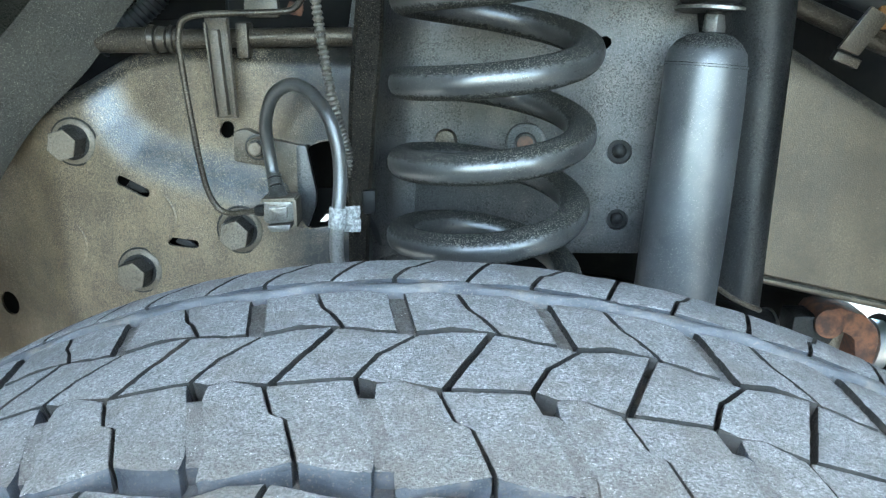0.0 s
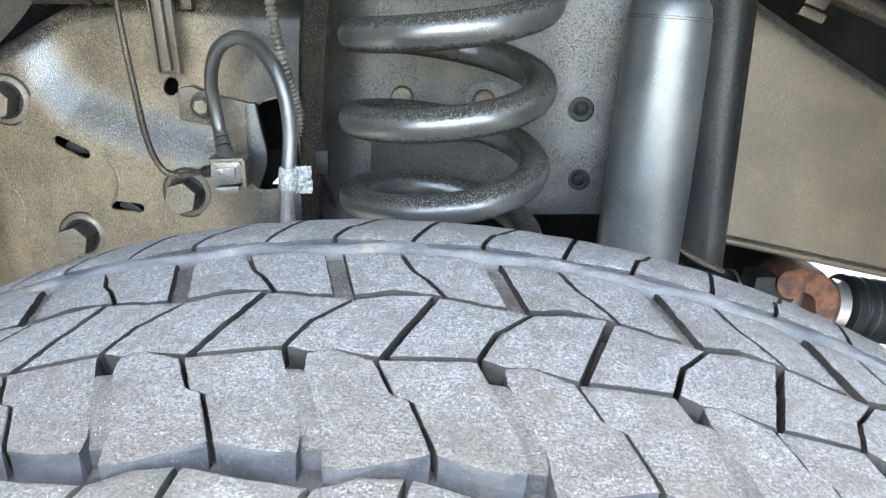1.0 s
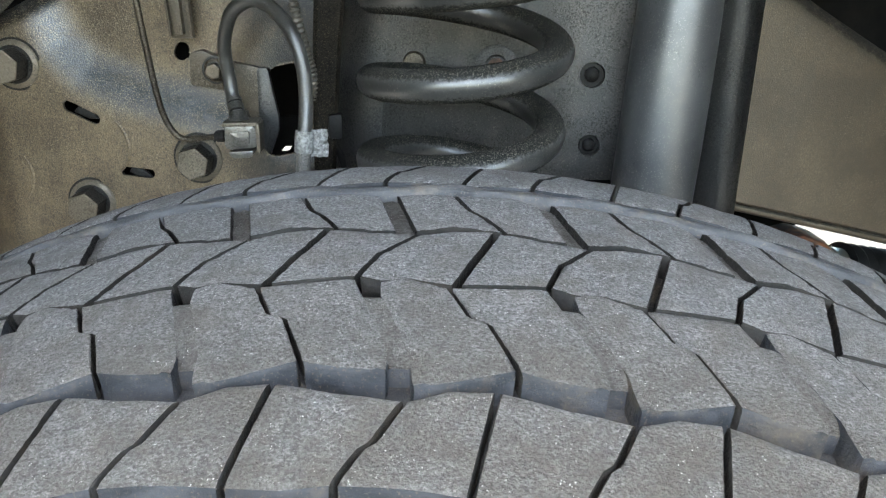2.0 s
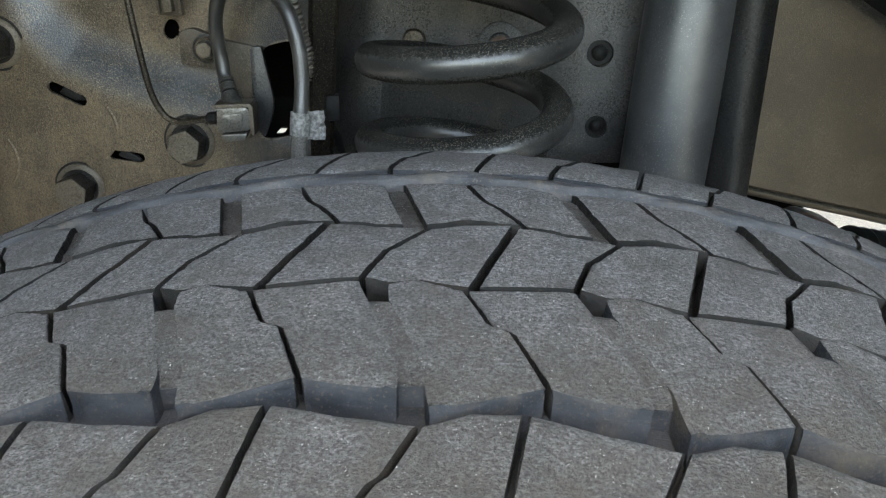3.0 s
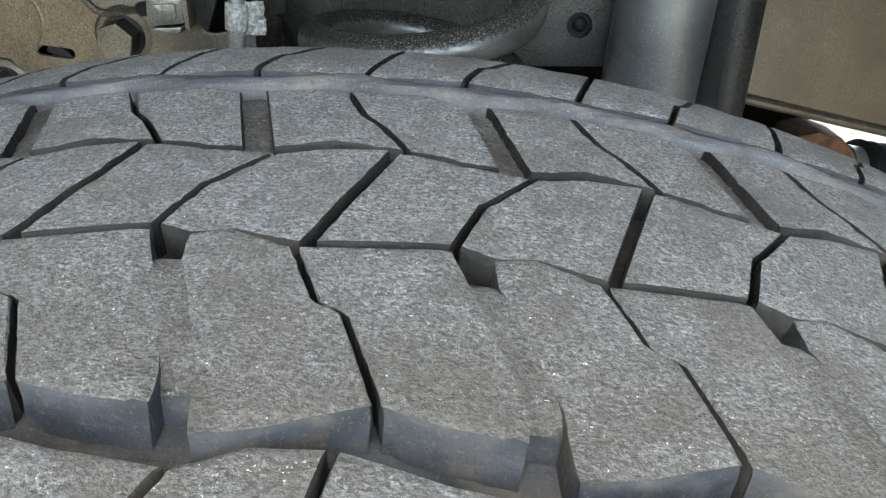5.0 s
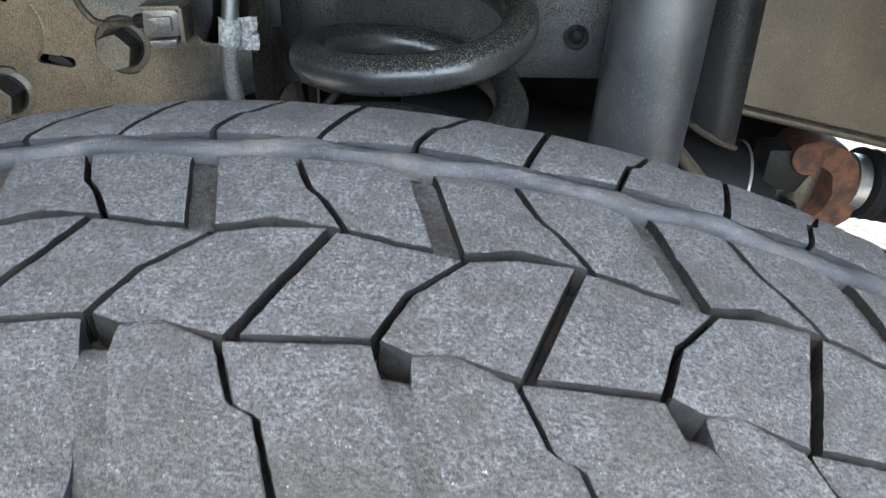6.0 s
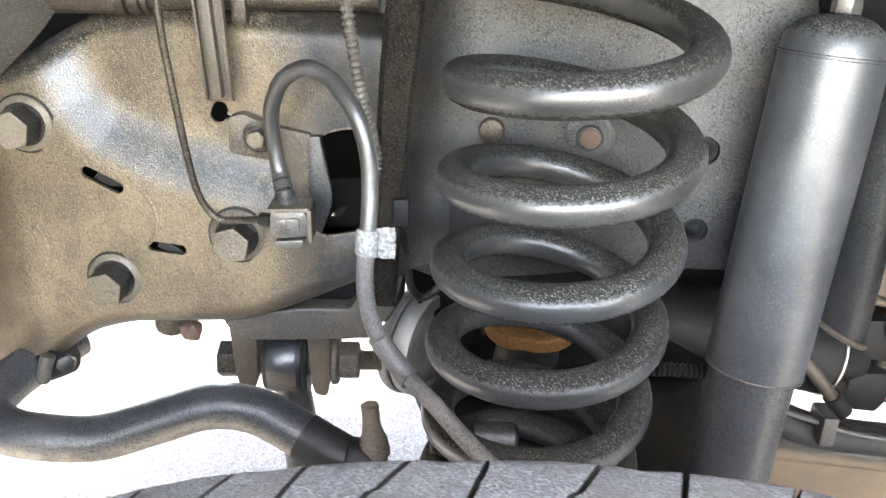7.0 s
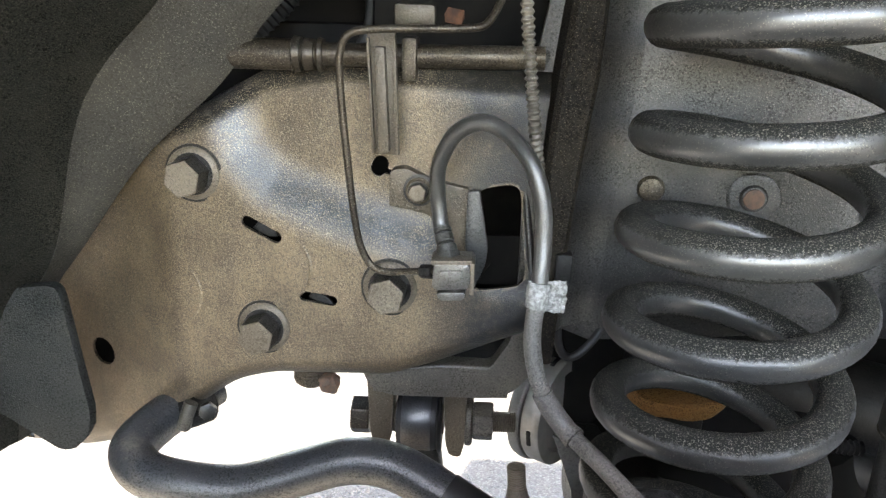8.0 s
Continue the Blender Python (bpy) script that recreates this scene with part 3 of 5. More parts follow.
part("rail_back", cut(plate([(x, z) for x, z in RAIL_BACK if -0.40 < x < -0.06], 0.80, 0.004, 0.0), [plate([(-0.140, 0.775), (-0.066, 0.775), (-0.066, 0.86), (-0.140, 0.86)], 0.78, 0.05, 0), prism(round_corners([(-0.1245, 0.7395), (-0.1165, 0.7400), (-0.1095, 0.7500), (-0.1130, 0.7520)], 0.002), Matrix.Translation((0, 0.78, 0)) @ FACE, 0.05)]), UNLIT_BLACK, rail, "inner wall of the box rail, blackened for the shade inside")
for x, z in ((-0.290, 0.7865), (-0.246, 0.733)):  # bent tongues in the slots
    part("tongue", plate([(x - 0.008, z + 0.000), (x + 0.004, z - 0.006), (x + 0.013, z - 0.006), (x + 0.009, z - 0.001), (x - 0.003, z + 0.006)], rail_front(x, z) + 0.0025, 0.004, 0.001), BLACK, rail)
OUT = (-0.05, -1, 0)
bolt(rail, (-0.344, rail_front(-0.344, 0.828), 0.828), OUT)
bolt(rail, (-0.291, rail_front(-0.291, 0.704), 0.704), OUT)
bolt(rail, (-0.187, rail_front(-0.187, 0.748), 0.748), OUT, 0.0150, 0.0195)
bolt(rail, (-0.166, 0.7380, 0.826), OUT, 0.0072, 0.007, 0.0100)
for x, z, r in ((-0.281, 0.757, 0.03), (-0.375, 0.727, 0.03)):  # faint round ridges pressed in the plate
    arc = [(x + r * math.cos(a), z + r * math.sin(a)) for a in np.linspace(-1.3, 1.3, 24)]
    part("pressed_ridge", sweep([Vector((px, rail_front(px, pz) + 0.0012, pz)) for px, pz in arc], lambda t: 0.0018 * math.sin(math.pi * min(max(t, 0.02), 0.98)) + 0.0004, 10), RAIL_FRONT, rail)
tab = [(-0.188, 0.840), (-0.177, 0.8425), (-0.158, 0.834), (-0.128, 0.828), (-0.1285, 0.762), (-0.135, 0.760), (-0.140, 0.790), (-0.160, 0.808), (-0.189, 0.813)]
part("hose_bracket", plate(round_corners(tab, 0.003), 0.7385, 0.015, 0.001), BRACKET, rail, "flat steel bracket that holds the hose end")
part("bracket_lip", plate(round_corners([(-0.1295, 0.8285), (-0.1205, 0.829), (-0.1130, 0.786), (-0.1140, 0.774), (-0.1225, 0.752), (-0.1285, 0.760), (-0.1300, 0.790)], 0.003), 0.730, 0.007, 0.0015), LEG, rail, "dark speckled edge lip of the bracket")
rim_line = [Vector((x, rail_front(x, z) + 0.0030, z)) for x, z in round_corners([(-0.118, 0.833), (-0.088, 0.8375), (-0.0775, 0.755), (-0.122, 0.7415)], 0.010)]
part("window_rim", sweep(smooth_path(rim_line[3:], 3), 0.0030, 10), LEG, rail, "embossed black rim of the window")
channel = thing("channel_bracket", (-0.193, 0.73, 0.854), "small tan steel channel bracket fixed above the rail", "bracket")
part("channel", plate([(-0.2045, 0.940), (-0.184, 0.940), (-0.1805, 0.853), (-0.1995, 0.853)], 0.731, 0.006, 0.0015), BRACKET, channel)
part("channel_rib", plate([(-0.1985, 0.930), (-0.1905, 0.930), (-0.1865, 0.8565), (-0.1945, 0.8555)], 0.722, 0.010, 0.0018), BRACKET, channel)
part("channel_edge", plate([(-0.2040, 0.936), (-0.2020, 0.936), (-0.1978, 0.855), (-0.1996, 0.855)], 0.726, 0.006, 0.0006), BRACKET, channel)
part("channel_edge", plate([(-0.1860, 0.938), (-0.1835, 0.938), (-0.1803, 0.855), (-0.1826, 0.855)], 0.726, 0.006, 0.0006), BRACKET, channel)

# ---- spring tower, its edge strap and the shock bracket ----
tower = thing("spring_tower", (0.1, 0.73, 0.70), "dark dusty steel spring tower plate with rivets and holes", "vehicle frame")


def tower_y(x):
    return 0.747 - 0.13 * (x - 0.004)


TURN = Matrix(((1, 0, 0, 0), (-0.13, 1, 0, 0.7475), (0, 0, 1, 0), (0, 0, 0, 1)))
sheet = plate([(-0.088, 0.726), (-0.06, 0.716), (-0.03, 0.706), (0.05, 0.716), (0.12, 0.728), (0.245, 0.733), (0.245, 1.06), (-0.06, 1.06), (-0.088, 0.90)], 0, 0.006, 0.002, TURN)
holes = []
for x, z, r, d in ((0.1435, 0.919, 0.0055, 0.05), (0.1610, 0.8245, 0.0112, 0.009), (0.1625, 0.7620, 0.0100, 0.008)):
    holes.append(lathe([(r, -0.01), (r, d * 0.4), (r * 0.75, d * 0.8), (r * 0.3, d)], along((x, tower_y(x), z), (x + 0.13, tower_y(x) + 1, z)), 24))
part("tower_plate", cut(sheet, holes), TOWER, tower)
for x, z, r, d in ((0.1610, 0.8245, 0.0112, 0.009), (0.1625, 0.7620, 0.0100, 0.008)):
    m = along((x, tower_y(x), z), (x + 0.13, tower_y(x) + 1, z))
    # dimples lined black, the shade of the hollows put into the colour
    part("plug", lathe([(r * 1.02, 0.0045), (r * 0.9, 0.0075), (r * 0.5, 0.009)], m, 24), BLACK, tower)
    part("plug_boss", lathe([(r * 0.62, 0.007), (r * 0.58, 0.003), (r * 0.40, 0.001), (r * 0.1, 0.0)], m, 20), BLACK, tower)
for x, z, rusty in ((0.006, 0.832, False), (0.078, 0.8305, True)):
    m = along((x, tower_y(x) + 0.001, z), (x - 0.13, tower_y(x) - 1, z))
    rivet = part("rivet", lathe([(0.0105, 0), (0.0100, 0.003), (0.0085, 0.005), (0.003, 0.006)], m, 24), TOWER if rusty else TUBEM, tower)
    if rusty:
        part("rust_spot", lathe([(0.0078, 0.004), (0.0072, 0.0062), (0.002, 0.0068)], m, 20), RUST_DULL, rivet, "rusty rivet centre")
        part("rivet_ring", lathe([(0.0195, -0.002), (0.0185, 0.0016), (0.0170, 0.0024), (0.0140, 0.0026)], m, 32), TOWER, rivet)

bm = bmesh.new()
for k in range(8):
    x = 0.048 + 0.0046 * k
    q = block((x, tower_y(x) - 0.0005, 0.872), (x + 0.0028, tower_y(x) + 0.002, 0.877), 0.0003)
    tmp = bpy.data.meshes.new("mark")
    q.to_mesh(tmp), q.free()
    bm.from_mesh(tmp)
part("stamped_mark", bm, TOWER, tower)

bm = bmesh.new()
rings = []
for z, x0, x1 in ((0.712, -0.080, -0.063), (0.735, -0.080, -0.062), (0.784, -0.079, -0.059), (0.82, -0.078, -0.056), (0.856, -0.0765, -0.053), (0.885, -0.0745, -0.0495), (0.912, -0.072, -0.046), (0.965, -0.066, -0.043), (1.05, -0.057, -0.034)):
    rings.append([bm.verts.new(v) for v in ((x0, 0.76, z), (x0, 0.695, z), (x0 + 0.004, 0.690, z), (x1 - 0.003, 0.690, z), (x1, 0.693, z), (x1 - 0.004, 0.700, z), (x1 - 0.004, 0.770, z), (x0 + 0.006, 0.76, z))])
for a, b in zip(rings, rings[1:]):
    for i in range(8):
        bm.faces.new((a[i], a[(i + 1) % 8], b[(i + 1) % 8], b[i]))
bm.faces.new(rings[0]), bm.faces.new(rings[-1])
part("edge_strap", bm, STRAP, tower, "dirty brown edge flange of the tower")


bm = bmesh.new()
rows = []
for z, x1 in ((0.722, -0.0625), (0.784, -0.060), (0.856, -0.054), (0.912, -0.047), (0.965, -0.044), (1.05, -0.035)):
    arc = [(x1 - 0.003 + 0.040 * (1 - math.cos(a)), 0.700 + (tower_y(x1 + 0.037) - 0.0004 - 0.700) * math.sin(a)) for a in np.linspace(0, 1.57, 9)]
    rows.append([bm.verts.new((x, y, z)) for x, y in arc])
for a, b in zip(rows, rows[1:]):
    for i in range(8):
        bm.faces.new((a[i], a[i + 1], b[i + 1], b[i]))
bmesh.ops.recalc_face_normals(bm, faces=bm.faces)
part("tower_fillet", bm, TOWER, tower, "hollow bend between the flange and the tower plate")


PLAN = [(0.229, 0.722), (0.236, 0.695), (0.240, 0.672), (0.247, 0.658), (0.257, 0.651), (0.268, 0.652), (0.277, 0.659), (0.282, 0.672), (0.283, 0.70)]


def shock_leg():
    """The rolled right leg of the shock bracket, a bent sheet with a slanted foot."""
    bm = bmesh.new()
    plan = [(p.x, p.y) for p in smooth_path([(x, y, 0) for x, y in PLAN], 4)]
    rows = []
    for k in range(13):
        t = k / 12
        row = []
        for i, (x, y) in enumerate(plan):
            s = i / (len(plan) - 1)
            foot = 0.730 - 0.040 * s
            z = foot + (1.05 - foot) * t
            lift = max(0, z - 0.90)
            row.append(bm.verts.new((x - 0.006 * (1 - t) * 0.6 - lift * 0.25 * (1 - s), y - 0.10 * lift, z)))
        rows.append(row)
    for a, b in zip(rows, rows[1:]):
        for i in range(len(plan) - 1):
            bm.faces.new((a[i], a[i + 1], b[i + 1], b[i]))
    bmesh.ops.solidify(bm, geom=bm.faces, thickness=-0.004)
    return bm


leg = thing("shock_bracket", (0.26, 0.69, 0.73), "dark rolled steel bracket leg beside the shock absorber", "bracket")
part("leg", shock_leg(), LEG, leg)
foot_line = [Vector((p.x - 0.0036, p.y, 0.7305 - 0.040 * i / 32)) for i, p in enumerate(smooth_path([(x, y, 0) for x, y in PLAN], 4))]
part("foot_edge", sweep(foot_line, 0.0024, 8), TUBEM, leg, "worn brown lower edge")
part("top_plate", plate([(0.13, 0.972), (0.29, 0.968), (0.29, 1.04), (0.13, 1.04)], 0.60, 0.15, 0.004), BLACK, leg)

# ---- rear part of the rail, beyond the tower ----
bm = bmesh.new()
rows = []
for i in range(21):
    x = 0.27 + 0.60 * i / 20
    top, low, y = 0.944 - 0.62 * (x - 0.27) * (1 - 0.35 * (x - 0.27)), 0.707 - 0.23 * (x - 0.27), 0.747 + 0.05 * (x - 0.27)
    prof = [(y + 0.07, low), (y + 0.005, low), (y, low + 0.006)] + [(y, low + (top - low) * k / 5) for k in range(1, 5)]
    prof += [(y + 0.022 * (1 - math.cos(a)), top - 0.022 + 0.022 * math.sin(a)) for a in np.linspace(0, 1.57, 6)] + [(y + 0.07, top)]
    rows.append([bm.verts.new((x, py, pz)) for py, pz in prof])
for a, b in zip(rows, rows[1:]):
    for i in range(len(a)):
        bm.faces.new((a[i], a[(i + 1) % len(a)], b[(i + 1) % len(a)], b[i]))
bm.faces.new(rows[0]), bm.faces.new(rows[-1])
rear = thing("rear_frame_rail", (0.55, 0.74, 0.68), "tan dusty frame rail running back past the tower", "vehicle frame")
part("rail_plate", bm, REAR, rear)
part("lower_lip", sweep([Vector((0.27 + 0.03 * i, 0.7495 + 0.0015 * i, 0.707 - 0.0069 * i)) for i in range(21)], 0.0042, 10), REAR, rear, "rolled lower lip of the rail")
part("inner_flange", plate([(0.28, 0.700), (0.86, 0.567), (0.86, 0.557), (0.28, 0.690)], 0.805, 0.006, 0.001), BLACK, rear)

# ---- coil spring ----
CX, CY, CR, WIRE, PITCH = 0.0402, 0.626, 0.0672, 0.0118, 0.0594
path = []
for i in range(-5 * 40 - 24, 3 * 40 + 1):
    t = i / 40
    z = 0.891 + PITCH * t + 0.55 * max(0, 0.60 - 0.891 - PITCH * t)
    x, y = CR * math.cos(math.pi + 2 * math.pi * t), CR * math.sin(math.pi + 2 * math.pi * t)
    path.append(Vector((CX + x + 0.035 * (z - 0.8), CY + y - 0.08 * (z - 0.8), z - 0.035 * x + 0.08 * y)))  # the axis leans a little
spring = thing("coil_spring", (CX, CY, 0.57), "black painted steel coil spring with dust on its turns", "coil spring")
part("coil", sweep(path, WIRE, 20), COIL, spring)

# ---- shock absorber ----
TOPC, LOWC = Vector((0.2220, 0.685, 0.924)), Vector((0.1935, 0.664, 0.57))
m = along(LOWC, TOPC)
L = (TOPC - LOWC).length
shock = thing("shock_absorber", LOWC, "blue-grey telescopic shock absorber with dusty dark lower body", "shock absorber")
CUP = L - 0.248
part("upper_tube", lathe([(0.034, CUP), (0.0347, CUP + 0.004), (0.0345, L - 0.022), (0.0335, L - 0.012), (0.028, L - 0.004), (0.020, L + 0.001), (0.011, L + 0.003)], m, 48), SHOCK, shock)
part("lower_tube", lathe([(0.030, -0.04), (0.0305, CUP + 0.01), (0.028, CUP + 0.012)], m, 48), SHOCK_LOW, shock, "dark dusty lower tube")
part("tube_rim", lathe([(0.0335, CUP - 0.0012), (0.0349, CUP - 0.0008), (0.0352, CUP + 0.0006), (0.0347, CUP + 0.0014)], m, 48), LINKP, shock, "thin worn steel rim of the dust tube")
part("seam_ring", lathe([(0.0346, L - 0.0235), (0.0352, L - 0.023), (0.0352, L - 0.0215), (0.0346, L - 0.021)], m, 48), SHOCK, shock)
part("stem", lathe([(0.0105, L), (0.0105, L + 0.004), (0.008, L + 0.004), (0.008, L + 0.075)], m, 20), BLACK, shock)
part("stem_nut", prism(hexagon(0.0095), m @ Matrix.Translation((0, 0, L + 0.004)), 0.014, 0.001), ZINC, shock, "bright steel nut")
part("lower_washer", lathe([(0.030, L + 0.0205), (0.033, L + 0.020), (0.033, L + 0.0225), (0.026, L + 0.025)], m, 40), ZINC, shock, "worn steel washer")
part("bushing", lathe([(0.024, L + 0.0235), (0.029, L + 0.027), (0.0285, L + 0.036), (0.025, L + 0.042)], m, 40), RUBBER_BLACK, shock)
bm = bmesh.new()
for i in range(36):
    a = 2 * math.pi * i / 36
    lathe([(0.0012, L + 0.027), (0.0014, L + 0.031), (0.0012, L + 0.036)], m @ Matrix.Translation((0.0288 * math.cos(a), 0.0288 * math.sin(a), 0)), 6, bm)
part("bushing_ribs", bm, RUBBER_BLACK, shock)
part("upper_washer", lathe([(0.031, L + 0.041), (0.034, L + 0.043), (0.034, L + 0.046), (0.028, L + 0.048)], m, 40), BLACK, shock)

# ---- brake hose, pipe, cable ----
hose = thing("brake_hose", (-0.139, 0.693, 0.78), "grey-black rubber brake hose looping over a frame bracket", "brake hose")
hose_line = smooth_path([(-0.1440, 0.703, 0.798), (-0.1475, 0.710, 0.808), (-0.1492, 0.712, 0.820), (-0.1505, 0.711, 0.833), (-0.1503, 0.707, 0.848), (-0.146, 0.698, 0.863), (-0.137, 0.687, 0.8785), (-0.121, 0.681, 0.8870), (-0.106, 0.674, 0.8825), (-0.096, 0.664, 0.8745), (-0.0875, 0.656, 0.864), (-0.082, 0.652, 0.850), (-0.079, 0.650, 0.834), (-0.0783, 0.648, 0.817), (-0.0785, 0.644, 0.804), (-0.0800, 0.640, 0.785), (-0.0818, 0.638, 0.752), (-0.0745, 0.634, 0.721), (-0.0575, 0.629, 0.696), (-0.0345, 0.604, 0.684), (-0.014, 0.582, 0.672), (0.010, 0.556, 0.662), (0.045, 0.530, 0.650)], 10)
cutat = min(range(len(hose_line)), key=lambda i: abs(hose_line[i].x + 0.052) + (hose_line[i].z > 0.72))
low = min(range(len(hose_line)), key=lambda i: abs(hose_line[i].z - 0.776) + 10 * (hose_line[i].y > 0.65))
part("hose_tube", sweep(hose_line[: low + 1], 0.0056, 18), HOSE, hose)
part("hose_sleeve", sweep(hose_line[low:], 0.0058, 18), HOSE_DUSTY, hose, "braided lower hose end")
part("collar", sweep(hose_line[cutat - 12 : cutat + 1], lambda t: 0.0072 + 0.0007 * (t > 0.85), 18), HOSE_DUSTY, hose, "worn collar on the hose")
near = min(range(len(hose_line)), key=lambda i: abs(hose_line[i].z - 0.785) + 10 * (hose_line[i].y > 0.65))
part("tape", sweep(hose_line[near - 3 : near + 4], 0.0074, 18), TAPE, hose, "crumpled white-grey tape round the hose")
bm = bmesh.new()
bmesh.ops.create_grid(bm, x_segments=14, y_segments=12, size=1)
for v in bm.verts:
    p = Vector((-0.0745 + 0.0125 * v.co.x, 0.6405, 0.7835 + 0.0105 * v.co.y))
    p.y += 0.0035 * noise.noise(p * 190) + 0.0018 * noise.noise(p * 520)
    p.x += 0.0014 * noise.noise(p * 260 + Vector((7, 0, 0)))
    p.z += 0.0012 * noise.noise(p * 260 + Vector((0, 9, 0)))
    v.co = p
bmesh.ops.solidify(bm, geom=bm.faces, thickness=0.0008)
part("tape_flag", bm, TAPE, hose)
ferrule_at = along((-0.1405, 0.6965, 0.788), (-0.1465, 0.709, 0.806))
ferrule = part("ferrule", lathe([(0.0074, 0), (0.0074, 0.0085), (0.0060, 0.0095), (0.0058, 0.0110), (0.0068, 0.0122), (0.0068, 0.0168), (0.0060, 0.0178), (0.0058, 0.0188), (0.0066, 0.0198), (0.0066, 0.0220), (0.0056, 0.0226)], ferrule_at, 24), ZINC, hose, "crimped steel ferrule")
for d in (0.0102, 0.0183):
    part("crimp_groove", lathe([(0.0061, d - 0.0011), (0.0062, d), (0.0061, d + 0.0011)], ferrule_at, 24), WASHER, ferrule)
part("ferrule_nut", prism(hexagon(0.0092), ferrule_at @ Matrix.Translation((0, 0, -0.003)), 0.006, 0.0008), ZINC, hose)
body = part("fitting", prism(round_corners([(-0.150, 0.7875), (-0.127, 0.7885), (-0.1245, 0.784), (-0.125, 0.770), (-0.148, 0.768), (-0.151, 0.771)], 0.003), Matrix.Translation((0, 0.682, 0)) @ FACE, 0.021, 0.0018), ZINC, hose, "steel hose end block")
part("fitting_face", prism(round_corners([(-0.146, 0.783), (-0.130, 0.784), (-0.130, 0.773), (-0.146, 0.772)], 0.002), Matrix.Translation((0, 0.6795, 0)) @ FACE, 0.004, 0.0012), ZINC, body)
part("fitting_rim", prism(round_corners([(-0.152, 0.7905), (-0.123, 0.7915), (-0.123, 0.7885), (-0.152, 0.7875)], 0.001), Matrix.Translation((0, 0.680, 0)) @ FACE, 0.023, 0.0008), BOLT, body)
part("clip", prism(round_corners([(-0.148, 0.767), (-0.127, 0.768), (-0.129, 0.7625), (-0.145, 0.7615)], 0.002), Matrix.Translation((0, 0.679, 0)) @ FACE, 0.020, 0.0012), ZINC, hose, "bright spring clip")
part("clip_side", prism(round_corners([(-0.1245, 0.790), (-0.1215, 0.790), (-0.1215, 0.766), (-0.1245, 0.767)], 0.001), Matrix.Translation((0, 0.679, 0)) @ FACE, 0.023, 0.0008), BOLT, hose)
pipe = thing("brake_pipe", (-0.155, 0.70, 0.776), "thin steel brake pipe bent round the rail", "brake pipe")
part("pipe_tube", sweep(smooth_path([(-0.105, 0.73, 0.985), (-0.112, 0.72, 0.962), (-0.121, 0.71, 0.9475), (-0.135, 0.707, 0.9445), (-0.165, 0.704, 0.9435), (-0.195, 0.702, 0.9425), (-0.212, 0.702, 0.9385), (-0.2178, 0.702, 0.926), (-0.218, 0.703, 0.905), (-0.214, 0.705, 0.855), (-0.2075, 0.707, 0.800), (-0.199, 0.709, 0.777), (-0.187, 0.707, 0.7715), (-0.172, 0.702, 0.774), (-0.150, 0.694, 0.778)], 10), 0.0027, 12), TUBEM, pipe)
part("pipe_nut", prism(hexagon(0.0052), along((-0.160, 0.697, 0.7765), (-0.150, 0.693, 0.778)), 0.009, 0.0006), BLACK, pipe)
cable = thing("sensor_cable", (-0.06, 0.66, 0.70), "corrugated black sensor cable hanging beside the hose", "cable")
line = smooth_path([(-0.100, 0.668, 1.0), (-0.0955, 0.666, 0.955), (-0.0905, 0.665, 0.913), (-0.0850, 0.670, 0.874), (-0.0790, 0.688, 0.838), (-0.0735, 0.696, 0.805), (-0.0690, 0.699, 0.778)], 100)
part("conduit", sweep(line, lambda t: 0.0038 + 0.0007 * math.sin(t * 2 * math.pi * 58), 12), CONDUIT, cable)
part("cable_core", sweep(smooth_path([(-0.0690, 0.699, 0.780), (-0.0640, 0.708, 0.768), (-0.0590, 0.722, 0.752), (-0.0570, 0.738, 0.730), (-0.0540, 0.742, 0.706), (-0.0480, 0.743, 0.695), (-0.0390, 0.745, 0.695), (-0.0270, 0.749, 0.706), (-0.0210, 0.753, 0.716)], 8), 0.0034, 12), RUBBER_BLACK, cable)
part("cable_clip", block((-0.066, 0.686, 0.776), (-0.054, 0.700, 0.797), 0.003), BLACK, cable)

# ---- coolant tube above the rail ----
tube = thing("metal_tube", (-0.2, 0.75, 0.92), "dusty metal tube with crimped sleeve above the frame rail", "tube")
part("tube_run", sweep([Vector((x, 0.755, 0.922 + 0.012 * (x + 0.2))) for x in np.linspace(-0.50, -0.078, 30)], 0.0085, 18), TUBEM, tube)
part("thick_end", sweep([Vector((x, 0.755, 0.9205)) for x in np.linspace(-0.50, -0.262, 12)], 0.0115, 20), TUBEM, tube)
for x, w, r in ((-0.259, 0.006, 0.0135), (-0.250, 0.008, 0.0120), (-0.2415, 0.004, 0.0128)):
    part("crimp_ring", sweep([Vector((x - w / 2, 0.755, 0.921)), Vector((x - w / 2 + 0.001, 0.755, 0.921)), Vector((x + w / 2, 0.755, 0.921))], lambda t, r=r: r - 0.001 * (t in (0, 1)), 24), TUBEM, tube)
part("saddle", block((-0.181, 0.742, 0.905), (-0.170, 0.768, 0.936), 0.003), TUBEM, tube)
crest = thing("body_mount_ledge", (-0.2, 0.82, 0.93), "near-black ledge behind the tube, added to fill the unlit gap", "vehicle body")
# backing added behind the tube, near-black where the gap is unlit
part("ledge", plate([(-0.70, 0.55), (-0.46, 0.66), (-0.44, 0.80), (-0.30, 0.90), (-0.03, 0.915), (-0.03, 0.940), (-0.33, 0.938), (-0.40, 0.99), (-0.70, 1.0)], 0.900, 0.05, 0.004), UNLIT_BLACK, crest)

# ---- lower link bush and its bracket under the rail ----
link = thing("link_bracket", (-0.15, 0.80, 0.58), "grey steel bracket under the rail holding a rubber bush and bolt", "bracket")
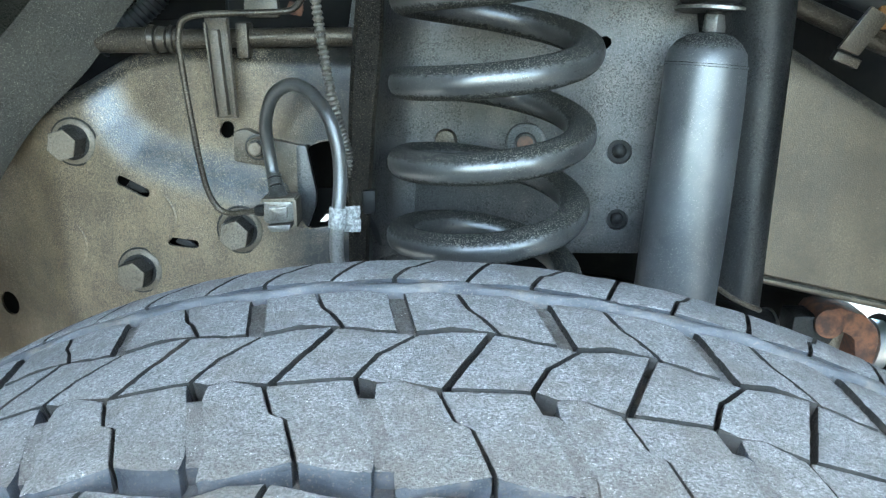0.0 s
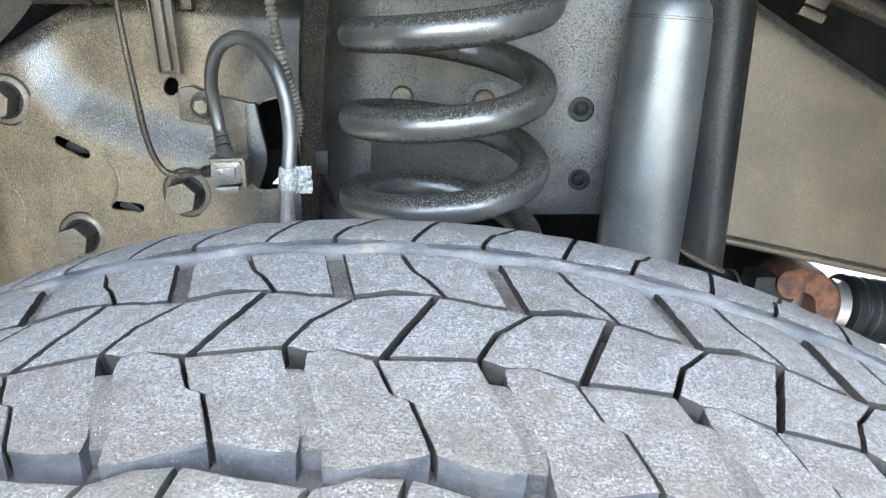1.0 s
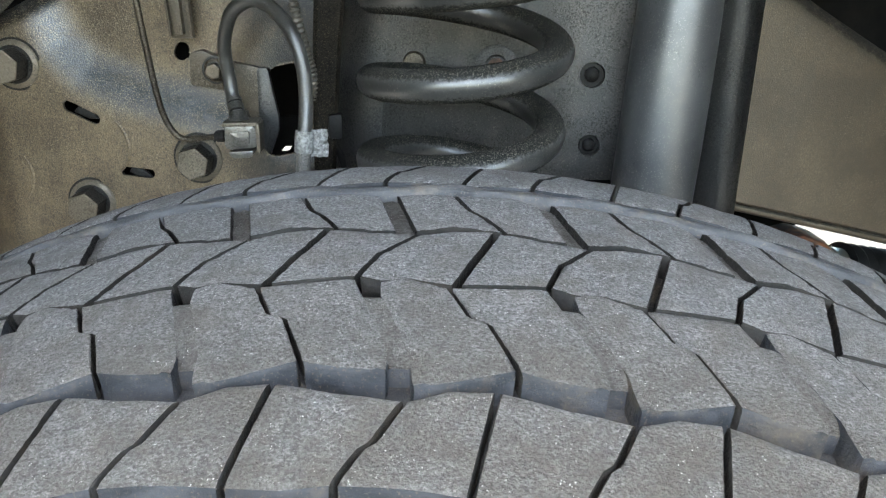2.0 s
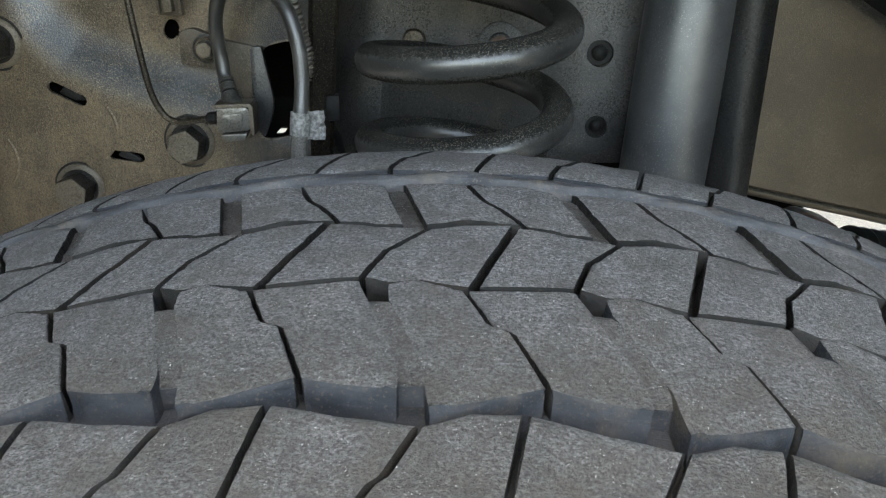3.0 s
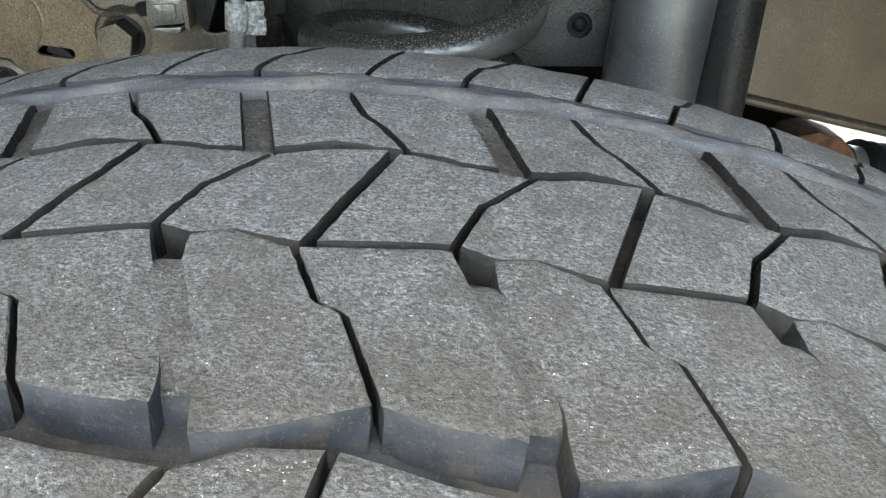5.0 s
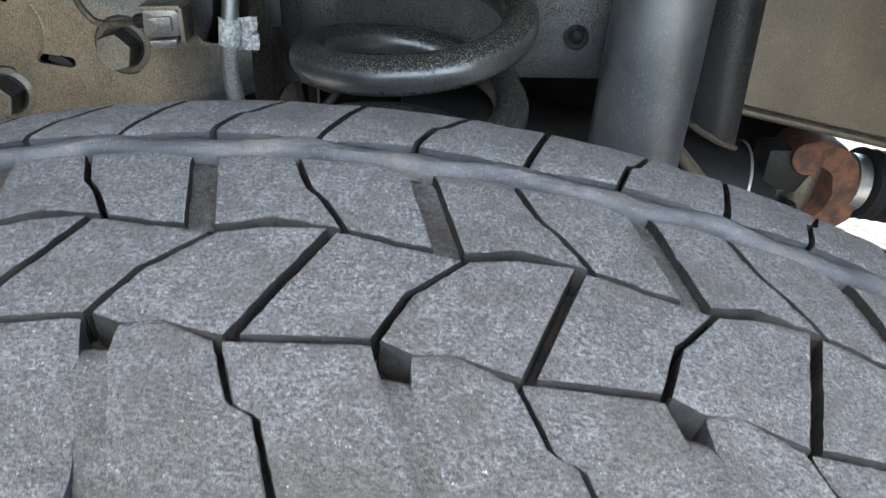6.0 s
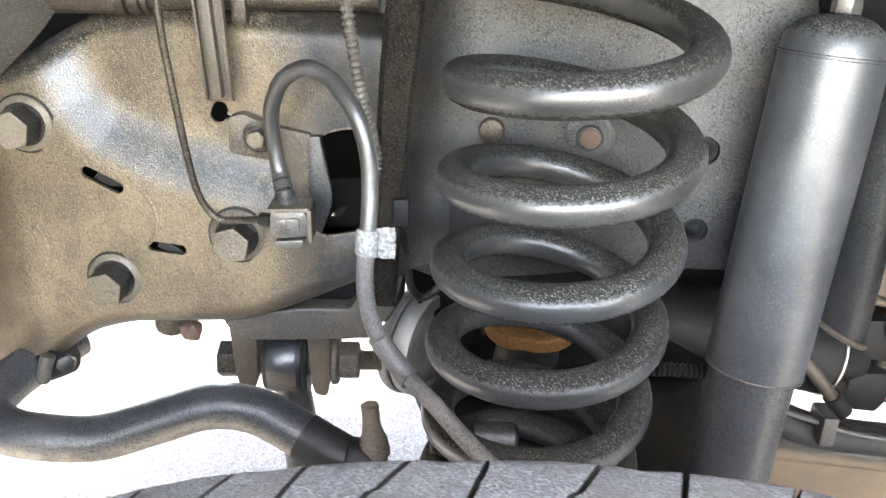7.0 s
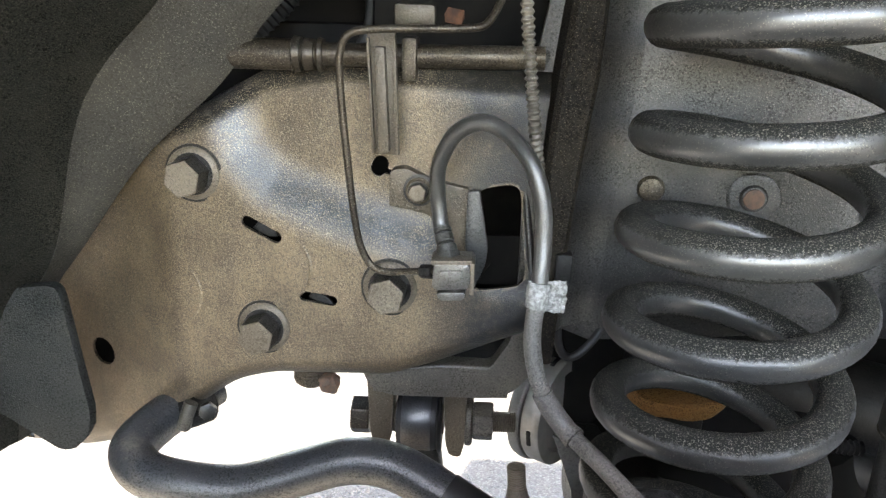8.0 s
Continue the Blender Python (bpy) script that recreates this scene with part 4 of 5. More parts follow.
part("bridge", plate(round_corners([(-0.216, 0.668), (-0.214, 0.654), (-0.206, 0.641), (-0.188, 0.636), (-0.104, 0.638), (-0.086, 0.645), (-0.070, 0.664), (-0.060, 0.700), (-0.058, 0.735), (-0.082, 0.735), (-0.091, 0.692), (-0.106, 0.667), (-0.151, 0.667), (-0.190, 0.662)], 0.005), 0.772, 0.020, 0.0025), LINKP, link)
part("bridge_floor", block((-0.206, 0.775, 0.637), (-0.090, 0.824, 0.645), 0.002), LINKP, link)
part("bridge_back", plate([(-0.20, 0.640), (-0.075, 0.640), (-0.06, 0.668), (-0.055, 0.735), (-0.20, 0.735)], 0.80, 0.02, 0.003), BLACK, link, "dark inner wall of the bracket")
part("bridge_lip", sweep(smooth_path([(-0.190, 0.7725, 0.6605), (-0.150, 0.7725, 0.6655), (-0.107, 0.7725, 0.6660)], 6), 0.0020, 8), LINKP, link)
for x0, x1, low, mat in ((-0.212, -0.190, 0.582, BRACKET), (-0.1455, -0.126, 0.575, BRACKET)):
    part("ear", plate(round_corners([(x0, 0.648), (x1 + 0.002, 0.648), (x1, low + 0.012), (x1 - 0.003, low), (x0 + 0.006, low + 0.002), (x0 + 0.003, low + 0.014)], 0.004), 0.778, 0.050, 0.002), mat, link)
AXIS = 0.599


def across_link(xs, radii, seg=32):
    """A turned piece on the bush's bolt, which runs along x."""
    return lathe([(r, x) for r, x in zip(radii, xs)], Matrix(((0, 0, 1, 0), (1, 0, 0, 0.803), (0, 1, 0, AXIS), (0, 0, 0, 1))), seg)


bush = part("bush", across_link((-0.187, -0.186, -0.182, -0.168, -0.154, -0.151, -0.150), (0.022, 0.027, 0.0285, 0.0285, 0.0285, 0.027, 0.022)), RUBBER_BLACK, link, "black rubber bush")
part("bush_sleeve", across_link((-0.182, -0.181, -0.157, -0.156), (0.0286, 0.0292, 0.0292, 0.0286)), BUSHP, bush, "worn dark steel sleeve")
part("bush_flange", across_link((-0.151, -0.149, -0.1465), (0.027, 0.031, 0.029)), RUBBER_BLACK, bush)
part("inner_tube", across_link((-0.1905, -0.145), (0.014, 0.014), 20), BOLT, bush)
part("bolt_head", prism(hexagon(0.0175), along((-0.229, 0.803, AXIS), (-0.206, 0.803, AXIS)), 0.017, 0.002), TUBEM, link, "", False)
part("nut", prism(hexagon(0.0180), along((-0.119, 0.803, AXIS), (-0.10, 0.803, AXIS)), 0.018, 0.002), LINKP, link, "", False)
part("nut_washer", across_link((-0.126, -0.1255, -0.121, -0.119), (0.020, 0.0225, 0.0225, 0.020), 28), LINKP, link)
part("thread", sweep([Vector((x, 0.803, AXIS)) for x in np.linspace(-0.102, -0.081, 60)], lambda t: 0.0092 + 0.0006 * math.sin(t * 75), 20), BOLT, link)
part("link_rod", sweep([Vector((-0.168, 0.803, AXIS)), Vector((-0.160, 0.80, 0.54)), Vector((-0.150, 0.79, 0.40))], 0.017, 18), LEG, link, "dark dusty link below the bush")
debris = thing("broken_bolt_stub", (-0.25, 0.78, 0.66), "rusty bolt stub under the frame rail edge", "bolt")
part("stub", lathe([(0.015, -0.010), (0.0145, -0.004), (0.012, 0.0), (0.012, 0.02)], along((-0.262, 0.785, 0.652), (-0.258, 0.775, 0.68)), 14), TUBEM, debris)
bm = lathe([(0.004, -0.008), (0.008, -0.003), (0.0095, 0.003), (0.007, 0.010)], along((-0.245, 0.78, 0.640), (-0.250, 0.778, 0.655)), 12)
for v in bm.verts:
    v.co += 0.0035 * noise.noise_vector(v.co * 160)
part("stub_tip", bm, RUST_DULL, debris)

# ---- sway bar ----
bar = thing("sway_bar", (-0.2, 0.70, 0.58), "black dusty bent sway bar tube, tan road dirt lightened underneath", "sway bar")
bar_line = smooth_path([(-0.360, 0.810, 0.616), (-0.378, 0.780, 0.611), (-0.393, 0.748, 0.606), (-0.3985, 0.722, 0.600), (-0.386, 0.708, 0.591), (-0.358, 0.702, 0.585), (-0.306, 0.705, 0.5815), (-0.255, 0.712, 0.595), (-0.226, 0.715, 0.604), (-0.202, 0.716, 0.6065), (-0.178, 0.714, 0.603), (-0.157, 0.708, 0.596), (-0.127, 0.697, 0.583), (-0.100, 0.690, 0.570)], 8)
sleeve_at = min(range(len(bar_line)), key=lambda i: abs(bar_line[i].x + 0.140) + (bar_line[i].y > 0.75))
part("bar_tube", sweep(bar_line[: sleeve_at + 2], 0.0188, 28), BARP, bar)
part("bar_sleeve", sweep(bar_line[sleeve_at:], lambda t: 0.0198 - 0.001 * (t > 0.95), 28), RUBBER_BLACK, bar, "black rubber end sleeve")
part("ball_end", lathe([(0.010, -0.022), (0.019, -0.016), (0.021, 0.0), (0.018, 0.014), (0.011, 0.018)], along((-0.090, 0.690, 0.570), (-0.062, 0.692, 0.562)), 24), RUBBER_BLACK, bar, "black rubber boot of the end joint")
stud_at = along((-0.0815, 0.690, 0.597), (-0.0845, 0.692, 0.63))
stud = part("stud", lathe([(0.0125, -0.016), (0.0115, -0.004), (0.0085, 0.004), (0.0075, 0.010), (0.0060, 0.012)], stud_at, 20), LINKP, bar, "dusty cone of the end joint")
part("stud_thread", sweep([stud_at @ Vector((0, 0, z)) for z in np.linspace(0.010, 0.029, 40)], lambda t: 0.0070 + 0.0003 * math.sin(t * 62) - 0.0015 * (t > 0.95), 16), BOLT, stud, "dull threaded tip")
mount = thing("sway_bar_mount", (-0.36, 0.76, 0.60), "black bush clamp under the rail end", "bracket")
part("clamp", sweep(smooth_path([(-0.385, 0.775, 0.606), (-0.368, 0.772, 0.612), (-0.352, 0.770, 0.620)], 4), 0.0165, 20), BLACK, mount)
part("clamp_strap", sweep(smooth_path([(-0.366, 0.752, 0.606), (-0.362, 0.750, 0.618), (-0.358, 0.752, 0.630)], 4), 0.006, 10), LINKP, mount)
part("clamp_bolt", prism(hexagon(0.008), along((-0.345, 0.755, 0.622), (-0.341, 0.742, 0.625)), 0.008, 0.001), WASHER, mount)

# ---- axle, perch, bump pad, drive shaft ----
axle = thing("axle_housing", (0.15, 0.83, 0.5), "black dirty axle housing below and behind the coil spring", "axle")
part("axle_tube", sweep([Vector((0.02, 0.865, 0.642)), Vector((0.17, 0.867, 0.618)), Vector((0.364, 0.868, 0.578))], 0.044, 32), BLACK, axle)
part("seal_ring", sweep([Vector((0.362, 0.868, 0.5785)), Vector((0.3645, 0.868, 0.5780))], 0.0455, 36), STEEL, axle, "thin bright seal ring")
part("spring_perch", lathe([(0.085, -0.03), (0.085, 0.0), (0.078, 0.004), (0.06, 0.004), (0.05, 0.016), (0.03, 0.018)], Matrix.Translation((CX, CY + 0.01, 0.575)), 36), BLACK, axle)
part("perch_arm", block((-0.03, 0.66, 0.50), (0.12, 0.86, 0.575), 0.012), BLACK, axle)
part("carrier", lathe([(0.10, -0.10), (0.13, -0.05), (0.135, 0.02), (0.11, 0.08), (0.07, 0.10)], along((0.12, 0.86, 0.52), (0.13, 0.86, 0.62)), 36), UNLIT_BLACK, axle)
part("perch_bolt", prism(hexagon(0.017), along((-0.035, 0.655, 0.625), (-0.015, 0.655, 0.622)), 0.03, 0.003), BLACK, axle)
part("perch_nut", lathe([(0.013, 0.0), (0.013, 0.03), (0.010, 0.033)], along((-0.005, 0.655, 0.622), (0.03, 0.655, 0.62)), 18), TOWER, axle)
part("ribbed_hose", sweep(smooth_path([(0.10, 0.77, 0.58), (0.12, 0.765, 0.612), (0.155, 0.755, 0.622), (0.20, 0.755, 0.620)], 20), lambda t: 0.006 + 0.0008 * math.sin(t * 190), 12), RUBBER_BLACK, axle)
pad = thing("bump_stop", (0.055, 0.77, 0.62), "rusty orange steel bump stop pad inside the spring", "bump stop")
padm = Matrix.Translation((0.0525, 0.784, 0.650)) @ pose(0, 0, 0, 6, 4, 0) @ Matrix.Diagonal((1, 0.72, 1, 1))
bm = lathe([(0.030, -0.016), (0.038, -0.013), (0.0425, -0.006), (0.0430, -0.001), (0.0445, 0.001), (0.0440, 0.004), (0.0400, 0.0055), (0.030, 0.0042), (0.018, 0.0060), (0.006, 0.0056)], padm, 40)
for v in bm.verts:
    v.co += 0.0026 * noise.noise_vector(v.co * 38) + 0.0005 * noise.noise_vector(v.co * 200)
part("pad_plate", bm, RUST, pad)
part("pad_stem", lathe([(0.03, -0.06), (0.028, -0.012)], padm, 24), BLACK, pad)
shaft = thing("drive_shaft", (0.43, 0.84, 0.55), "red-rusted universal joint with black bellows drive shaft", "drive shaft")
part("yoke", sweep(smooth_path([(0.339, 0.84, 0.600), (0.352, 0.84, 0.598), (0.375, 0.842, 0.596)], 4), lambda t: 0.034 - 0.008 * t, 24), BLACK, shaft)
for dz in (0.030, -0.030):
    part("yoke_ear", prism([(0.36, 0.575 + dz), (0.398, 0.570 + dz), (0.412, 0.592 + dz), (0.405, 0.618 + dz), (0.362, 0.618 + dz)], Matrix.Translation((0, 0.818, 0)) @ FACE, 0.040, 0.006), BLACK, shaft)
part("joint_cross", lathe([(0.012, -0.04), (0.014, -0.03), (0.014, 0.03), (0.012, 0.04)], along((0.412, 0.84, 0.602), (0.418, 0.84, 0.64)), 20), BOLT, shaft)
bm = plate([(0.382, 0.640), (0.390, 0.655), (0.412, 0.660), (0.440, 0.650), (0.456, 0.634), (0.468, 0.600), (0.462, 0.572), (0.440, 0.556), (0.412, 0.548), (0.400, 0.556), (0.408, 0.572), (0.428, 0.580), (0.434, 0.600), (0.430, 0.622), (0.412, 0.632), (0.392, 0.628)], 0.815, 0.052, 0.008)
part("rusty_yoke", bm, RUST_RED, shaft, "red-rusted forked yoke")
part("bearing_cap", lathe([(0.016, 0), (0.016, 0.004), (0.012, 0.006)], along((0.400, 0.816, 0.640), (0.399, 0.78, 0.648)), 24), RUST_RED, shaft)
part("band_clamp", sweep([Vector((0.457, 0.84, 0.606)), Vector((0.470, 0.84, 0.604))], 0.030, 32), STEEL, shaft, "bright band clamp")
bel = [Vector((0.470 + 0.0015 * i, 0.84 + 0.0002 * i, 0.604 - 0.0003 * i)) for i in range(160)]
part("bellows", sweep(bel, lambda t: 0.033 + 0.0045 * math.cos(t * 2 * math.pi * 17), 32), RUBBER_BLACK, shaft)

shaft.location += Vector((0.028, 0.033, -0.026))  # set in line with the axle

# ---- lower arm, loom and rod beside the axle ----
arm = thing("lower_control_arm", (0.42, 0.86, 0.40), "tan dusty steel lower control arm", "control arm")
part("arm_beam", plate([(0.25, 0.489), (0.30, 0.480), (0.42, 0.466), (0.62, 0.434), (0.62, 0.325), (0.42, 0.372), (0.25, 0.400)], 0.835, 0.055, 0.010), ARM, arm)
part("arm_flange", sweep([Vector((0.252, 0.838, 0.485)), Vector((0.30, 0.838, 0.476)), Vector((0.42, 0.838, 0.462)), Vector((0.62, 0.838, 0.430))], 0.007, 14), ARM, arm, "rolled upper flange of the arm")
loom = thing("wiring_loom", (0.40, 0.82, 0.48), "black wiring loom with clips along the arm", "cable")
part("loom_tube", sweep(smooth_path([(0.17, 0.80, 0.592), (0.27, 0.81, 0.552), (0.343, 0.815, 0.519), (0.45, 0.82, 0.502), (0.62, 0.82, 0.492)], 8), 0.017, 18), RUBBER_BLACK, loom)
part("thin_line", sweep(smooth_path([(0.24, 0.79, 0.577), (0.32, 0.795, 0.547), (0.39, 0.80, 0.523), (0.50, 0.80, 0.509)], 8), 0.0035, 10), HOSE, loom)
part("loom_clip", block((0.335, 0.785, 0.520), (0.350, 0.815, 0.552), 0.003), TOWER, loom)
rod = thing("sensor_rod", (0.33, 0.80, 0.55), "thin grey rod with black end beside the axle", "rod")
part("rod_bar", sweep([Vector((0.272, 0.797, 0.650)), Vector((0.362, 0.818, 0.549))], 0.0065, 14), BOLT, rod)
part("rod_end", sweep([Vector((0.354, 0.816, 0.558)), Vector((0.372, 0.820, 0.538))], 0.009, 14), BLACK, rod)
shield = thing("brake_disc", (-0.045, 0.72, 0.52), "vented brake disc with a grey steel shield behind the hose", "brake disc")
disc_at = along((-0.0473, 0.867, 0.585), (-0.0138, 0.8452, 0.585))
part("shield_ring", lathe([(0.032, -0.014), (0.051, -0.014), (0.0548, -0.012), (0.0562, -0.006), (0.0559, -0.0015), (0.0545, 0.0), (0.032, 0.0)], disc_at, 56), SHIELD, shield, "smooth grey shield edge")
rotor = part("rotor", lathe([(0.032, 0.0015), (0.0530, 0.0015), (0.0540, 0.003), (0.0540, 0.019), (0.0530, 0.0205), (0.041, 0.0210), (0.039, 0.016), (0.020, 0.016)], disc_at, 56), DISC, shield, "worn bright disc edge")
for i in range(4):
    turn = disc_at @ pose(0, 0, 0, 0, 0, 90 * i + 10)
    part("vent", prism([(-0.0080, 0.0090), (0.0080, 0.0090), (0.0080, 0.0130), (-0.0080, 0.0130)], turn @ pose(0.0520, 0, 0, 90, 0, 90), 0.0030, 0.0004), BLACK, rotor)
part("shield_plate", plate([(-0.057, 0.647), (-0.045, 0.641), (-0.030, 0.626), (-0.009, 0.588), (-0.012, 0.550), (-0.034, 0.550), (-0.040, 0.600)], 0.702, 0.004, 0.001), SHIELD, shield, "flat grey plate")

# ---- bits of the engine bay seen over the rails ----
bay = thing("bay_bracket", (0.385, 0.79, 0.90), "pinkish steel tab bracket above the rear rail", "bracket")
part("bay_tab", plate([(0.372, 0.912), (0.392, 0.905), (0.416, 0.940), (0.398, 0.950)], 0.79, 0.006, 0.0015), TUBEM, bay)
part("bay_tab_foot", plate([(0.366, 0.902), (0.390, 0.893), (0.394, 0.901), (0.370, 0.910)], 0.786, 0.01, 0.0015), TUBEM, bay)
lines = thing("bay_pipes", (0.42, 0.82, 0.89), "dirty metal pipes above the rear rail", "pipe")
part("pipe_upper", sweep(smooth_path([(0.30, 0.80, 0.965), (0.355, 0.81, 0.943), (0.42, 0.82, 0.918), (0.52, 0.83, 0.880)], 6), 0.010, 16), TUBEM, lines)
part("pipe_lower", sweep(smooth_path([(0.36, 0.85, 0.985), (0.42, 0.85, 0.960), (0.50, 0.86, 0.945)], 6), 0.015, 16), RUBBER_BLACK, lines)
clamp = thing("rusty_clamp", (0.45, 0.84, 0.93), "orange rusty clamp on the pipes", "clamp")
part("clamp_body", block((0.428, 0.835, 0.928), (0.466, 0.865, 0.952), 0.005), RUST, clamp)
engine = thing("bay_filler", (0, 1.2, 0.7), "added near-black blocks standing in for the dark engine bay, with hoses and a mount", "engine")
# blocks added near-black for the unlit bay; they stop light and hide ground
part("sump", block((-0.24, 0.97, 0.70), (0.45, 1.40, 1.12), 0.03), UNLIT_BLACK, engine)
part("bay_front", block((-0.70, 1.05, 0.80), (-0.24, 1.10, 1.14), 0.03), UNLIT_BLACK, engine)
part("bay_wall", block((0.22, 0.98, 0.72), (1.60, 1.10, 1.20), 0.02), UNLIT_BLACK, engine)
part("perch", block((-0.06, 0.86, 0.56), (0.14, 0.99, 0.74), 0.02), UNLIT_BLACK, engine)
part("sump_pan", block((-0.18, 1.26, 0.48), (0.10, 1.34, 0.605), 0.02), UNLIT_BLACK, engine)
part("air_box", block((-0.62, 0.80, 1.05), (-0.03, 1.28, 1.14), 0.02), UNLIT_BLACK, engine)
part("gearbox", block((0.0, 1.0, 0.54), (0.52, 1.35, 0.85), 0.04), UNLIT_BLACK, engine)
part("side_cover_top", block((-0.22, 0.86, 0.885), (-0.02, 0.935, 0.98), 0.01), UNLIT_BLACK, engine)
part("side_cover", block((-0.22, 0.93, 0.724), (-0.02, 0.97, 0.98), 0.02), UNLIT_BLACK, engine)
part("mount_casting", block((-0.200, 0.85, 0.940), (-0.165, 0.90, 0.958), 0.004), BOLT, engine)
part("mount_tip", block((-0.176, 0.86, 0.956), (-0.164, 0.89, 0.972), 0.004), ZINC, engine)
part("mount_rubber", lathe([(0.020, 0), (0.026, 0.012), (0.026, 0.026), (0.018, 0.036)], along((-0.168, 0.885, 0.952), (-0.13, 0.885, 0.945)), 20), RUST_RED, engine)
part("bay_hose", sweep(smooth_path([(-0.36, 0.87, 0.91), (-0.32, 0.88, 0.94), (-0.29, 0.89, 0.975), (-0.27, 0.90, 1.03)], 24), lambda t: 0.012 + 0.0012 * math.sin(t * 150), 16), RUBBER_BLACK, engine)
part("bay_line", sweep(smooth_path([(-0.245, 0.90, 0.90), (-0.226, 0.90, 0.945), (-0.232, 0.90, 1.0)], 8), 0.006, 12), RUBBER_BLACK, engine)
part("bay_arm", sweep(smooth_path([(-0.30, 0.93, 0.99), (-0.2, 0.93, 0.972), (-0.10, 0.92, 0.985)], 8), 0.010, 12), BLACK, engine)

# ---- wheel-arch liner; fender, bonnet and blocks out of view, added to shade the place ----
ARCH = [(-0.495, 0.60), (-0.485, 0.68), (-0.470, 0.726), (-0.438, 0.770), (-0.383, 0.843), (-0.320, 0.902), (-0.275, 0.958), (-0.20, 1.02), (-0.08, 1.065), (0.08, 1.09), (0.26, 1.08), (0.42, 1.02), (0.53, 0.92), (0.60, 0.78), (0.63, 0.62)]


def arch_sheet(rows_at):
    """The bent liner over the wheel: rows of depth, share of the flange's width, and further growth."""
    bm = bmesh.new()
    line = [p for p in smooth_path([(x, 0, z) for x, z in ARCH], 6)]
    rows = []
    for y, share, extra in rows_at:
        row = []
        for p in line:
            d = Vector((p.x - 0.03, 0, p.z - 0.45)).normalized()
            rise = min(1.0, max(0.0, (p.z - 0.742) / 0.15))
            wide = 0.004 + 0.056 * (rise * rise * (3 - 2 * rise) if p.x < 0 else 0.6)
            more = share * wide + extra + (0.22 if y < 0.5 else 0.08 if y < 0.63 else 0.0) * max(0, (d.z - 0.7) / 0.3)
            row.append(bm.verts.new((p.x + d.x * more, y, p.z + d.z * more)))
        rows.append(row)
    for a, b in zip(rows, rows[1:]):
        for i in range(len(a) - 1):
            bm.faces.new((a[i], a[i + 1], b[i + 1], b[i]))
    bmesh.ops.recalc_face_normals(bm, faces=bm.faces)
    bmesh.ops.solidify(bm, geom=bm.faces, thickness=0.004)
    return bm


liner = thing("wheel_arch_liner", (0, 0.4, 0.6), "dark felt wheel-arch liner curving over the tyre", "wheel liner")
part("liner_sheet", arch_sheet(((0.7245, 1.0, 0.001), (0.715, 1.0, 0.004), (0.70, 1.0, 0.007), (0.62, 1.0, 0.014), (0.45, 1.0, 0.022), (0.25, 1.0, 0.026), (0.10, 1.0, 0.026), (0.055, 1.0, 0.026))), LINER, liner)
part("liner_flange", arch_sheet(((0.752, -0.05, 0), (0.748, 0.03, 0), (0.743, 0.30, 0), (0.737, 0.62, 0), (0.731, 0.86, 0), (0.727, 0.96, 0), (0.7245, 1.0, 0.0005))), FLANGE, liner, "dusty rolled flange of the liner, coloured lighter for the light on it")
part("liner_flap", plate(round_corners([(-0.64, 0.735), (-0.478, 0.745), (-0.433, 0.752), (-0.418, 0.640), (-0.424, 0.620), (-0.443, 0.606), (-0.490, 0.638), (-0.64, 0.735 - 0.02)], 0.012), 0.700, 0.012, 0.004), FLAP, liner, "black moulded flap below the liner")
bm = bmesh.new()
line = smooth_path([(x, 0, z) for x, z in ARCH], 4)
rings = []
for p in line:
    d = Vector((p.x - 0.03, 0, p.z - 0.45)).normalized()
    rings.append([bm.verts.new((p.x + d.x * g, y, p.z + d.z * g)) for g, y in [(g + 0.22 * max(0, (d.z - 0.7) / 0.3), y) for g, y in ((0.074, 0.055), (0.070, 0.0), (0.072, -0.03), (0.080, -0.042), (0.11, -0.044), (0.22, -0.02), (0.22, 0.055))]])
for a, b in zip(rings, rings[1:]):
    for i in range(7):
        bm.faces.new((a[i], b[i], b[(i + 1) % 7], a[(i + 1) % 7]))
bm.faces.new(rings[0]), bm.faces.new(list(reversed(rings[-1])))
# fender out of view; its lip is placed to shade the wheel well
fender = thing("fender", (0, 0.03, 0.6), "unseen dark fender lip, shaped to shade the wheel well", "fender")
part("fender_lip", bm, BODY, fender)
# unseen roof, front and rear blocks, added only to stop light
light_blocks = thing("bonnet", (0, 0.7, 1.2), "unseen dark roof and blocks shading the wheel well and engine bay", "bonnet")
part("front_bumper", block((-0.84, -0.02, 0.40), (-0.72, 0.95, 1.48), 0.04), BODY, light_blocks, "unseen dark block stopping light from the front")
part("floor_pan", block((0.74, 0.03, 0.46), (2.60, 1.12, 1.44), 0.03), UNLIT_BLACK, light_blocks, "unseen dark block stopping light from behind the wheel")
part("bonnet_skin", prism([(-0.72, -0.03), (2.60, -0.03), (2.60, 1.15), (-0.30, 1.15), (-0.72, 1.08)], Matrix.Translation((0, 0, 1.50)), 0.04, 0.015), BODY, light_blocks)

# ---- tyre ----
PITCHES, TR, TREAD = 49, 0.4316, 0.008
yaw, lean = radians(-6.53), radians(5.72)
u = Vector((math.cos(yaw), math.sin(yaw), 0))
a = Vector((-math.sin(yaw) * math.cos(lean), math.cos(yaw) * math.cos(lean), math.sin(lean)))
n = u.cross(a)
hub = Vector((0.0055, 0.281, 0.8356)) - 0.4306 * n
tyre = new("tyre")
tyre.matrix_world = Matrix(((u.x, a.x, n.x, hub.x), (u.y, a.y, n.y, hub.y), (u.z, a.z, n.z, hub.z), (0, 0, 0, 1)))
tagged(tyre, "worn grey all-terrain tyre with dusty blocky tread", "tyre")
STEP = 2 * math.pi / PITCHES
